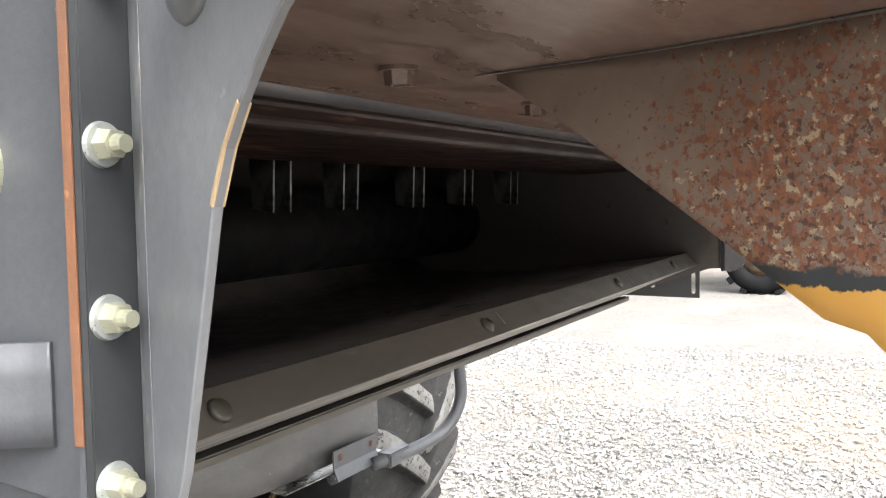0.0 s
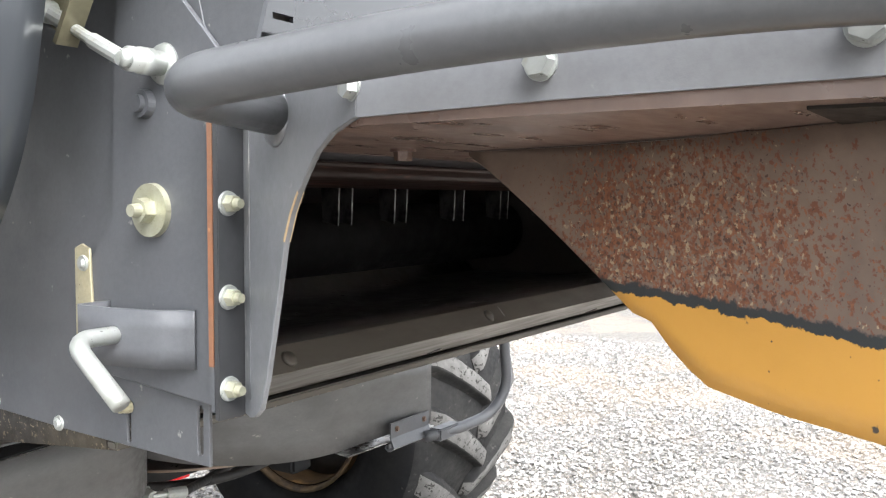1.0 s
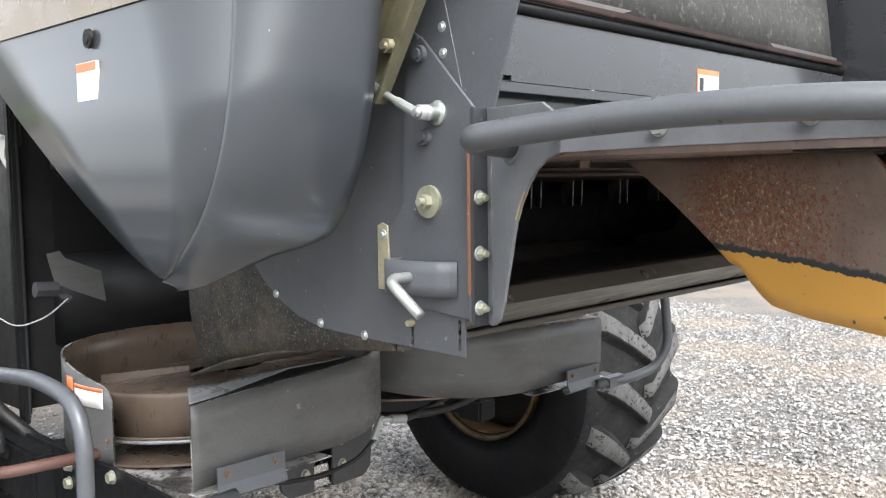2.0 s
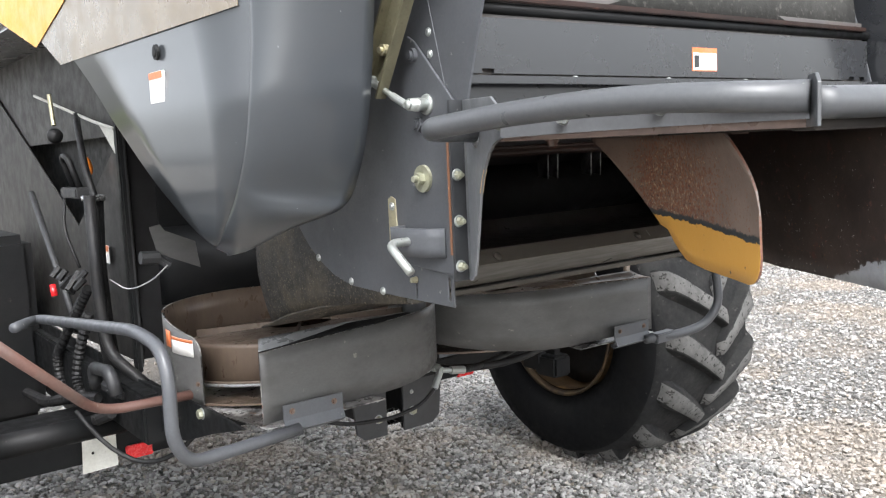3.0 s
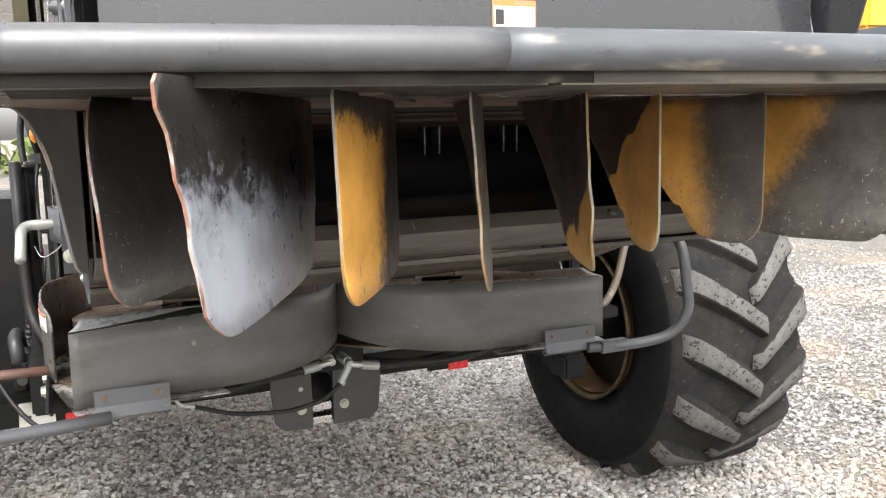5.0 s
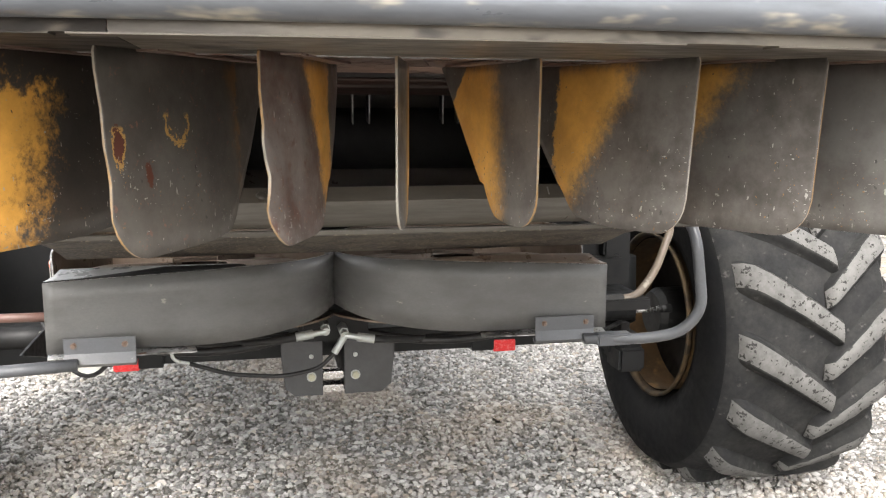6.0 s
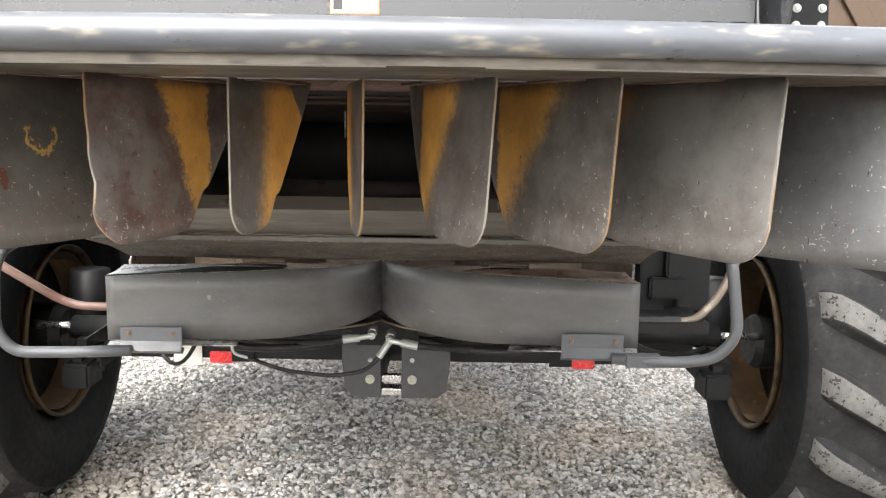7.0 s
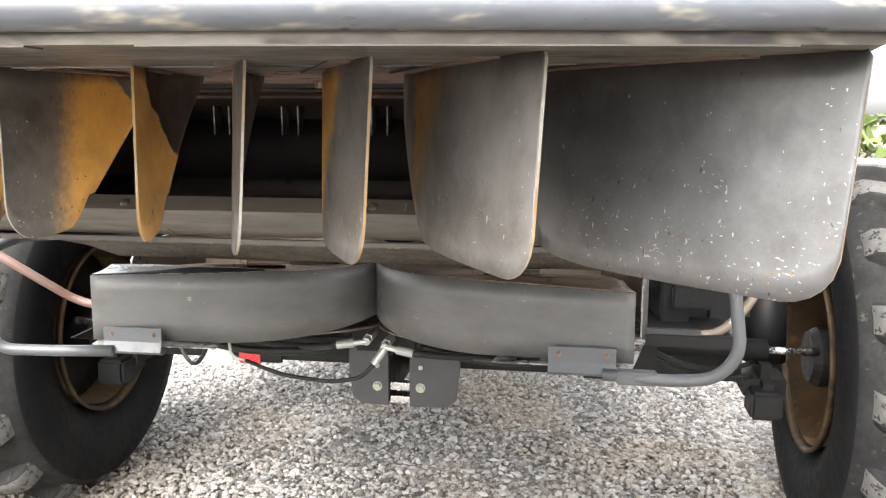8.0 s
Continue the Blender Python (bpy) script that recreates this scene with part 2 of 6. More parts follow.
def vane_skin(name, base, second, bounds, paint=(0.68, 0.365, 0.085), rust=None, rust_at=(0.55, 0.7), dust=(0.3, 0.29, 0.27), dust_at=(0.70, 0.77),
              rough=0.4, rim=None, seed=0.0, marks=(), metal=0.3, calm=False):
    """A worn vane face. Each bound is (u0, ku, v0, kv, ragged, soft): paint is left where all of them are above zero."""
    n = Nodes(name)
    u, v = n.uv()
    wide = n.noise(9, 6, 0.7, seed=seed)
    grain = n.noise(110, 3, 0.7, seed=seed + 2)
    rag = n.noise(34, 6, 0.78, seed=seed + 5)
    col = n.mix(n.ramp(wide, 0.35, 0.7), base, second)
    if rust:
        col = n.mix(n.ramp(n.noise(30, 5, 0.75, seed=seed + 9), *rust_at), col, rust)
        col = n.mix(n.ramp(n.noise(70, 4, 0.7, seed=seed + 11), 0.6, 0.72, 0, 0.7), col, tuple(c * 1.9 + 0.02 for c in rust))
    mask = None
    edge = None
    if calm:
        ripple = n.math('ADD', n.math('MULTIPLY', n.noise(13, 2, 0.5, seed=seed + 21), 0.85), n.math('MULTIPLY', rag, 0.15))
    else:
        ripple = n.math('ADD', n.math('MULTIPLY', rag, 0.5), n.math('ADD', n.math('MULTIPLY', wide, 0.2), n.math('MULTIPLY', grain, 0.3)))
    for u0, ku, v0, kv, ragged, soft in bounds:
        d = n.math('ADD', n.math('MULTIPLY', n.math('SUBTRACT', u, u0), ku), n.math('MULTIPLY', n.math('SUBTRACT', v, v0), kv))
        d = n.math('ADD', d, n.math('MULTIPLY', n.math('SUBTRACT', ripple, 0.5), ragged))
        one = n.ramp(d, 0.0, soft)
        two = n.ramp(d, -0.045, -0.03)
        mask = one if mask is None else n.math('MULTIPLY', mask, one)
        edge = two if edge is None else n.math('MULTIPLY', edge, two)
    if mask is not None:
        if rim:
            col = n.mix(edge, col, rim)
        shade = n.mix(n.ramp(wide, 0.3, 0.75), paint, tuple(c * 0.55 for c in paint))
        specks = n.ramp(n.noise(85, 3, 0.6, seed=seed + 4), 0.70, 0.73)
        shade = n.mix(specks, shade, tuple(c * 0.5 for c in base))
        col = n.mix(mask, col, shade)
    for mu, mv, ru, rv, inner, outer, cut, tone in marks:
        du, dv = n.math('DIVIDE', n.math('SUBTRACT', u, mu), ru), n.math('DIVIDE', n.math('SUBTRACT', v, mv), rv)
        e = n.math('SQRT', n.math('ADD', n.math('MULTIPLY', du, du), n.math('MULTIPLY', dv, dv)))
        e = n.math('ADD', e, n.math('MULTIPLY', n.math('SUBTRACT', rag, 0.5), 3.0))
        on = n.math('MULTIPLY', n.ramp(e, inner - 0.02, inner + 0.04), n.ramp(e, outer - 0.04, outer + 0.02, 1.0, 0.0))
        col = n.mix(n.math('MULTIPLY', on, n.ramp(v, cut, cut + 0.02, 1.0, 0.0)), col, tone)
    col = n.mix(n.ramp(n.noise(60, 4, 0.7, (1, 1, 1.6), seed + 6), *dust_at), col, dust)
    # isolated pale nicks, thicker towards the foot
    rise = n.math('ADD', n.math('MULTIPLY', v, -0.07), n.math('MULTIPLY', n.math('SUBTRACT', n.noise(16, 3, 0.6, seed=seed + 13), 0.5), 0.22))
    for scale, lo, stretch, tone in ((190, 0.690, (1, 1, 0.45), dust), (260, 0.685, (0.5, 0.5, 1.2), dust), (230, 0.70, (1, 1, 1), (0.24, 0.13, 0.05)), (120, 0.70, (1, 1, 0.6), tuple(c * 0.4 for c in base))):
        nick = n.math('ADD', n.noise(scale, 2, 0.5, stretch, seed + scale), rise)
        col = n.mix(n.ramp(nick, lo, lo + 0.03), col, tone)
    n.set("Base Color", col)
    n.set("Metallic", metal if mask is None else n.math('MULTIPLY', n.math('SUBTRACT', 1.0, mask), metal))
    n.set("Roughness", n.ramp(n.noise(18, 4, 0.6, seed=seed + 1), 0.25, 0.8, rough - 0.08, rough + 0.2))
    n.bump(n.math('ADD', grain, rag), 0.14, 0.0015)
    return n.mat


BARE = (0.14, 0.13, 0.12)
DUSK = (0.06, 0.053, 0.047)
RUSTY_EDGE = surface("rust_flecked_vane_edge", (0.36, 0.33, 0.3), 0.45, (0.22, 0.09, 0.055), 14, 120, metal=0.2, amount=(0.45, 0.6))
VANE_EDGE = surface("worn_vane_edge", (0.3, 0.28, 0.24), 0.45, (0.26, 0.15, 0.05), 8, 120, metal=0.2, amount=(0.42, 0.58))
FRONT = (0.35, 1.0, 0.5, 0.0, 0.22, 0.02)
HEAD = (0.5, 0.0, 1.03, -1.0, 0.3, 0.12)
V_BACK = vane_skin("vane_back_ochre_patch", BARE, DUSK, [(0.70, -1.0, 0.6, 0.35, 0.42, 0.16), FRONT, HEAD], seed=1)
V_BACK_NARROW = vane_skin("vane_back_ochre_front", BARE, DUSK, [(0.75, -1.0, 0.55, -0.10, 0.36, 0.2), (0.20, 1.0, 0.80, -0.75, 0.16, 0.015), HEAD], seed=3)
V_BACK2 = vane_skin("vane_back_small_patch", (0.15, 0.143, 0.135), (0.08, 0.074, 0.068), [(0.58, -1.0, 0.6, 0.3, 0.36, 0.2), FRONT, HEAD], seed=4, paint=(0.36, 0.19, 0.05))
V_BACK_PLAIN = vane_skin("vane_back_plain_steel", (0.17, 0.172, 0.174), (0.11, 0.11, 0.11), [], dust=(0.42, 0.41, 0.39), dust_at=(0.70, 0.74), rough=0.36, seed=8, metal=0.7)
V_BACK_SCARRED = vane_skin("vane_back_scarred", (0.115, 0.106, 0.096), (0.065, 0.058, 0.051), [(0.44, -1.0, 0.6, 0.1, 0.3, 0.12), FRONT, HEAD], paint=(0.26, 0.14, 0.04),
                           rust=(0.11, 0.045, 0.03), rust_at=(0.70, 0.76), seed=11,
                           marks=((0.727, 0.66, 0.045, 0.10, 0.78, 1.12, 0.68, (0.5, 0.3, 0.09)), (0.955, 0.53, 0.020, 0.085, 1.0, 1.3, 0.62, (0.42, 0.25, 0.08)),
                                  (0.955, 0.53, 0.020, 0.085, -1.0, 1.02, 2.0, (0.09, 0.03, 0.02)), (0.86, 0.40, 0.012, 0.06, -1.0, 1.0, 2.0, (0.09, 0.03, 0.018))))
V_BACK_YELLOW = vane_skin("vane_back_mostly_yellow", DUSK, (0.04, 0.037, 0.034), [(0.64, 1.0, 0.5, 0.1, 0.6, 0.12), (0.5, 0.3, 0.80, -1.0, 0.95, 0.14)],
                          paint=(0.72, 0.37, 0.075), seed=15)
V_BACK_RUSTY = vane_skin("vane_back_rusty_ochre", (0.17, 0.155, 0.145), (0.085, 0.055, 0.047), [(0.62, -1.0, 0.7, 0.2, 0.34, 0.06), FRONT, HEAD],
                         rust=(0.1, 0.05, 0.038), rust_at=(0.52, 0.7), seed=19)
V_BACK_BLUE = vane_skin("vane_back_bare_bluish", (0.04, 0.037, 0.036), (0.025, 0.023, 0.022), [(0.5, 0.3, 0.56, -1.0, 1.3, 0.25)], paint=(0.34, 0.36, 0.41), rough=0.3, seed=23)
V_IN = vane_skin("vane_inside_brown_ochre_foot", (0.05, 0.038, 0.032), (0.03, 0.025, 0.023), [(0.72, 0.75, 0.30, -1.0, 0.85, 0.02)], paint=(0.5, 0.28, 0.075), seed=27, calm=True)
V_IN_NEAR = vane_skin("vane_inside_ochre_rear", (0.045, 0.032, 0.026), (0.03, 0.022, 0.019), [(0.60, 1.0, 0.72, -0.85, 0.5, 0.02)], paint=(0.5, 0.28, 0.08), seed=29, calm=True)
V_IN_BROWN = vane_skin("vane_inside_brown", (0.06, 0.043, 0.035), (0.035, 0.027, 0.024), [(0.86, 1.1, 0.13, -1.0, 0.3, 0.02)], paint=(0.36, 0.37, 0.39),
                       rust=(0.1, 0.04, 0.03), rust_at=(0.6, 0.74), seed=31)


def rusted_skin():
    """Grey-brown steel thick with rust specks that thin out towards the rear, and clean yellow paint below a dark ragged line."""
    n = Nodes("vane_inside_rusted_yellow_foot")
    u, v = n.uv()
    wide = n.noise(7, 5, 0.7, seed=35)
    col = n.mix(n.ramp(wide, 0.35, 0.7), (0.19, 0.142, 0.112), (0.13, 0.094, 0.075))
    fade = n.math('ADD', n.math('ADD', n.ramp(u, 0.58, 0.95, 0.0, 0.13), n.ramp(u, 0.15, 0.38, 0.12, 0.0)), n.ramp(v, 0.7, 1.0, 0.0, 0.06))
    for scale, seed, lo, tone in ((170, 1, 0.47, (0.15, 0.058, 0.03)), (240, 5, 0.50, (0.21, 0.085, 0.04)), (150, 9, 0.56, (0.34, 0.27, 0.18)), (260, 13, 0.55, (0.07, 0.034, 0.024))):
        spot = n.math('SUBTRACT', n.noise(scale, 4, 0.6, seed=seed), fade)
        col = n.mix(n.ramp(spot, lo, lo + 0.07), col, tone)
    line = n.math('ADD', n.math('MULTIPLY', n.math('SUBTRACT', 0.335, v), 1.0), n.math('MULTIPLY', n.math('SUBTRACT', u, 0.6), -0.13))
    line = n.math('ADD', line, n.math('MULTIPLY', n.math('SUBTRACT', n.noise(22, 5, 0.7, seed=41), 0.5), 0.16))
    col = n.mix(n.ramp(line, -0.05, -0.035), col, (0.028, 0.032, 0.034))
    paint = n.mix(wide, (0.62, 0.33, 0.07), (0.52, 0.27, 0.055))
    paint = n.mix(n.ramp(n.noise(75, 2, 0.5, seed=44), 0.71, 0.735), paint, (0.05, 0.04, 0.035))
    col = n.mix(n.ramp(line, 0.0, 0.008), col, paint)
    n.set("Base Color", col).set("Roughness", n.ramp(line, 0.0, 0.01, 0.55, 0.36))
    n.bump(n.noise(60, 5, 0.7, seed=2), 0.3, 0.002)
    return n.mat


V_IN_RUST = rusted_skin()


def gravel_material():
    n = Nodes("pale_gravel")
    stones = n.cells(58, 'F1', "Color")
    sep = n.t.nodes.new("ShaderNodeSeparateColor")
    n.t.links.new(stones, sep.inputs[0])
    gap = n.cells(58, 'DISTANCE_TO_EDGE')
    patch = n.noise(0.55, 5, 0.6)
    fine = n.noise(130, 3, 0.7)
    col = n.mix(sep.outputs[0], (0.11, 0.107, 0.102), (0.34, 0.332, 0.32))
    col = n.mix(n.ramp(sep.outputs[1], 0.7, 0.95, 0, 0.5), col, (0.36, 0.29, 0.22))
    col = n.mix(n.ramp(gap, 0.0, 0.14, 0.85, 0.0), col, (0.06, 0.056, 0.05))
    col = n.mix(n.ramp(patch, 0.47, 0.60, 0, 0.65), col, (0.33, 0.275, 0.215))
    col = n.mix(n.ramp(fine, 0.4, 0.8, 0, 0.3), col, (0.2, 0.19, 0.175))
    # ground darkened around one point: shade between the loose stones, put into colour
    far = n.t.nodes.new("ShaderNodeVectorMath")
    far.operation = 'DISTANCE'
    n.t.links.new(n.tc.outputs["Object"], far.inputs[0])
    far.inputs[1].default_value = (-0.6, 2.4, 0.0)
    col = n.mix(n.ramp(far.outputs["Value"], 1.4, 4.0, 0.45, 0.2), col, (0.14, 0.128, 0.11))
    n.set("Base Color", col).set("Roughness", 0.9)
    n.bump(n.math('ADD', n.ramp(gap, 0.0, 0.25), n.math('MULTIPLY', fine, 0.3)), 0.8, 0.012)
    return n.mat


def stone_material():
    n = Nodes("loose_limestone_chips")
    g = n.t.nodes.new("ShaderNodeNewGeometry")
    r = g.outputs["Random Per Island"]
    col = n.mix(n.math('FRACT', n.math('MULTIPLY', r, 91.0)), (0.10, 0.098, 0.094), (0.42, 0.41, 0.395))
    col = n.mix(n.ramp(n.noise(0.55, 5, 0.6), 0.47, 0.60, 0, 0.55), col, (0.34, 0.28, 0.22))
    col = n.mix(n.ramp(n.math('FRACT', n.math('MULTIPLY', r, 37.0)), 0.85, 0.95, 0, 0.45), col, (0.36, 0.3, 0.23))
    col = n.mix(n.ramp(n.noise(160, 3, 0.7), 0.4, 0.8, 0, 0.3), col, (0.22, 0.21, 0.2))
    n.set("Base Color", col).set("Roughness", 0.88)
    return n.mat


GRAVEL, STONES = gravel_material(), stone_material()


# ---- mesh helpers ----
def part(name, bm, material, parent=None, label="", smooth=False):
    """Links a bmesh as one mesh object, under a thing or under a part."""
    mesh = bpy.data.meshes.new(name)
    bmesh.ops.recalc_face_normals(bm, faces=bm.faces[:])
    if smooth:
        for f in bm.faces:
            f.smooth = True
    bm.to_mesh(mesh)
    bm.free()
    for m in material if isinstance(material, (list, tuple)) else (material,):
        mesh.materials.append(m)
    ob = new(name, mesh)
    ob.parent = parent
    return tagged(ob, label) if label else ob


def shared(name, ob, m, parent):
    """Another object on the mesh of ob."""
    other = new(name, ob.data)
    other.parent = parent
    other.matrix_basis = m
    if "label" in ob:
        other["label"] = ob["label"]
    return other


def box(bm, lo, hi, bevel=0.0, m=None):
    made = bmesh.ops.create_cube(bm, size=1.0)["verts"]
    for v in made:
        v.co = Vector([lo[i] + (v.co[i] + 0.5) * (hi[i] - lo[i]) for i in range(3)])
    if bevel:
        edges = list({e for v in made for e in v.link_edges})
        made = bmesh.ops.bevel(bm, geom=edges, offset=bevel, segments=2, affect='EDGES', clamp_overlap=True)["verts"]
    if m is not None:
        for v in made:
            v.co = m @ v.co
    return bm


def boxes(*rows, bevel=0.002):
    bm = bmesh.new()
    for lo, hi in rows:
        box(bm, lo, hi, bevel)
    return bm


EDGE_BARE = surface("chipped_tan_edge", (0.42, 0.3, 0.17), 0.6, (0.3, 0.2, 0.11), 30, 120)
AX = {"x": (1, 2, 0), "y": (0, 2, 1), "z": (0, 1, 2)}


def plate(outline, axis, at, thick, holes=(), bevel=0.0, bm=None):
    """A flat sheet cut to an outline in the plane across axis, with holes through it."""
    a, b, c = AX[axis]
    mine = bmesh.new()
    for loop in (outline, *holes):
        vs = []
        for p in loop:
            co = [0.0, 0.0, 0.0]
            co[a], co[b], co[c] = p[0], p[1], at
            vs.append(mine.verts.new(co))
        for i in range(len(vs)):
            mine.edges.new((vs[i], vs[(i + 1) % len(vs)]))
    bmesh.ops.triangle_fill(mine, use_beauty=True, use_dissolve=True, edges=mine.edges[:])
    made = bmesh.ops.extrude_face_region(mine, geom=mine.faces[:])["geom"]
    move = [0.0, 0.0, 0.0]
    move[c] = thick
    bmesh.ops.translate(mine, verts=[g for g in made if isinstance(g, bmesh.types.BMVert)], vec=move)
    if bevel:
        sharp = [e for e in mine.edges if len(e.link_faces) == 2 and e.calc_face_angle(0) > 0.6]
        bmesh.ops.bevel(mine, geom=sharp, offset=bevel, segments=1, affect='EDGES', clamp_overlap=True)
    if bm is None:
        return mine
    tmp = bpy.data.meshes.new("tmp")
    mine.to_mesh(tmp)
    mine.free()
    bm.from_mesh(tmp)
    bpy.data.meshes.remove(tmp)
    return bm


def slot_loop(a, b0, b1, w):
    """A rounded upright slot at a, from b0 to b1."""
    r, out = w / 2, []
    for k in range(7):
        t = math.pi * k / 6
        out.append((a + r * math.cos(t), b1 - r + r * math.sin(t)))
    for k in range(7):
        t = math.pi + math.pi * k / 6
        out.append((a + r * math.cos(t), b0 + r + r * math.sin(t)))
    return out


def rounded(points, radius, steps=7):
    """A polyline in space with its corners rounded off."""
    pts = [Vector(p) for p in points]
    out = [pts[0]]
    for i in range(1, len(pts) - 1):
        p, a, b = pts[i], pts[i - 1] - pts[i], pts[i + 1] - pts[i]
        r = radius[i - 1] if isinstance(radius, (list, tuple)) else radius
        cut = min(r, a.length * 0.49, b.length * 0.49)
        s, e = p + a.normalized() * cut, p + b.normalized() * cut
        for k in range(steps + 1):
            t = k / steps
            out.append(s * (1 - t) ** 2 + p * 2 * t * (1 - t) + e * t * t)
    out.append(pts[-1])
    return out


def pipe(points, r, seg=14, bm=None, ripple=0.0):
    """A round tube swept along points, with closed ends."""
    bm = bm or bmesh.new()
    pts = [Vector(p) for p in points]
    side, rings = None, []
    for i, p in enumerate(pts):
        d = (pts[min(i + 1, len(pts) - 1)] - pts[max(i - 1, 0)]).normalized()
        if side is None:
            side = d.orthogonal().normalized()
        side = (side - d * side.dot(d)).normalized()
        up = d.cross(side)
        rr = r * (1 + ripple * (1 if i % 2 else -1))
        rings.append([bm.verts.new(p + (side * math.cos(6.28318 * k / seg) + up * math.sin(6.28318 * k / seg)) * rr) for k in range(seg)])
    for a, b in zip(rings, rings[1:]):
        for k in range(seg):
            bm.faces.new((a[k], a[(k + 1) % seg], b[(k + 1) % seg], b[k]))
    bm.faces.new(rings[0])
    bm.faces.new(list(reversed(rings[-1])))
    return bm


def bow(a, b, sag, n=12):
    """Points of a hose that hangs between a and b."""
    a, b, sag = Vector(a), Vector(b), Vector(sag)
    return [a.lerp(b, k / n) + sag * (4 * (k / n) * (1 - k / n)) for k in range(n + 1)]


def lathe(profile, axis, centre, seg=48, bm=None):
    """A closed profile of (radius, along) turned about an axis."""
    bm = bm or bmesh.new()
    a, b, c = AX[axis]
    rings = []
    for k in range(seg):
        t = 6.2831853 * k / seg
        ring = []
        for r, s in profile:
            co = [0.0, 0.0, 0.0]
            co[a], co[b], co[c] = r * math.cos(t), r * math.sin(t), s
            ring.append(bm.verts.new(Vector(co) + Vector(centre)))
        rings.append(ring)
    n = len(profile)
    for k in range(seg):
        p, q = rings[k], rings[(k + 1) % seg]
        for i in range(n):
            bm.faces.new((p[i], p[(i + 1) % n], q[(i + 1) % n], q[i]))
    return bm


def sheet(func, nu, nv, thick, mats=(0, 0, 0), bm=None):
    """A bent sheet: func(u, v) gives its middle; thickness along its normals; material slots for the two faces and the edge."""
    bm = bm or bmesh.new()
    uv = bm.loops.layers.uv.verify()
    pts = [[Vector(func(i / nu, j / nv)) for j in range(nv + 1)] for i in range(nu + 1)]
    up, down = [], []
    for i in range(nu + 1):
        row_a, row_b = [], []
        for j in range(nv + 1):
            du = pts[min(i + 1, nu)][j] - pts[max(i - 1, 0)][j]
            dv = pts[i][min(j + 1, nv)] - pts[i][max(j - 1, 0)]
            nrm = du.cross(dv)
            nrm = nrm.normalized() if nrm.length > 1e-9 else Vector((0, 0, 1))
            row_a.append(bm.verts.new(pts[i][j] + nrm * thick / 2))
            row_b.append(bm.verts.new(pts[i][j] - nrm * thick / 2))
        up.append(row_a)
        down.append(row_b)

    def face(vs, slot, uvs, soft):
        f = bm.faces.new(vs)
        f.material_index, f.smooth = slot, soft
        for lp, w in zip(f.loops, uvs):
            lp[uv].uv = w

    for i in range(nu):
        for j in range(nv):
            c = [(i, j), (i + 1, j), (i + 1, j + 1), (i, j + 1)]
            w = [(p / nu, q / nv) for p, q in c]
            face([up[p][q] for p, q in c], mats[0], w, True)
            face([down[p][q] for p, q in reversed(c)], mats[1], list(reversed(w)), True)
    rim = [(i, 0) for i in range(nu + 1)] + [(nu, j) for j in range(1, nv + 1)] + [(i, nv) for i in range(nu - 1, -1, -1)] + [(0, j) for j in range(nv - 1, 0, -1)]
    for k in range(len(rim)):
        (a, b), (c, d) = rim[k], rim[(k + 1) % len(rim)]
        face([up[a][b], down[a][b], down[c][d], up[c][d]], mats[2], [(0, 0)] * 4, False)
    return bm


def smooth_sheet(name, bm, mats, parent, label=""):
    """Links a sheet without turning its faces round, so that each face keeps its side's material."""
    mesh = bpy.data.meshes.new(name)
    bm.to_mesh(mesh)
    bm.free()
    for m in mats:
        mesh.materials.append(m)
    ob = new(name, mesh)
    ob.parent = parent
    return tagged(ob, label) if label else ob


def aim(at, way, spin=0.0):
    """A pose that puts local z along way."""
    return Matrix.Translation(at) @ Vector(way).to_track_quat('Z', 'Y').to_matrix().to_4x4() @ Matrix.Rotation(spin, 4, 'Z')


def hexagon(bm, r, z0, z1, chamfer=0.0):
    bmesh.ops.create_cone(bm, cap_ends=True, segments=6, radius1=r, radius2=r - chamfer, depth=z1 - z0, matrix=Matrix.Translation((0, 0, (z0 + z1) / 2)))


def disc(bm, r, z0, z1, r2=None, seg=24):
    bmesh.ops.create_cone(bm, cap_ends=True, segments=seg, radius1=r, radius2=r if r2 is None else r2, depth=z1 - z0, matrix=Matrix.Translation((0, 0, (z0 + z1) / 2)))


BOLTS = {}


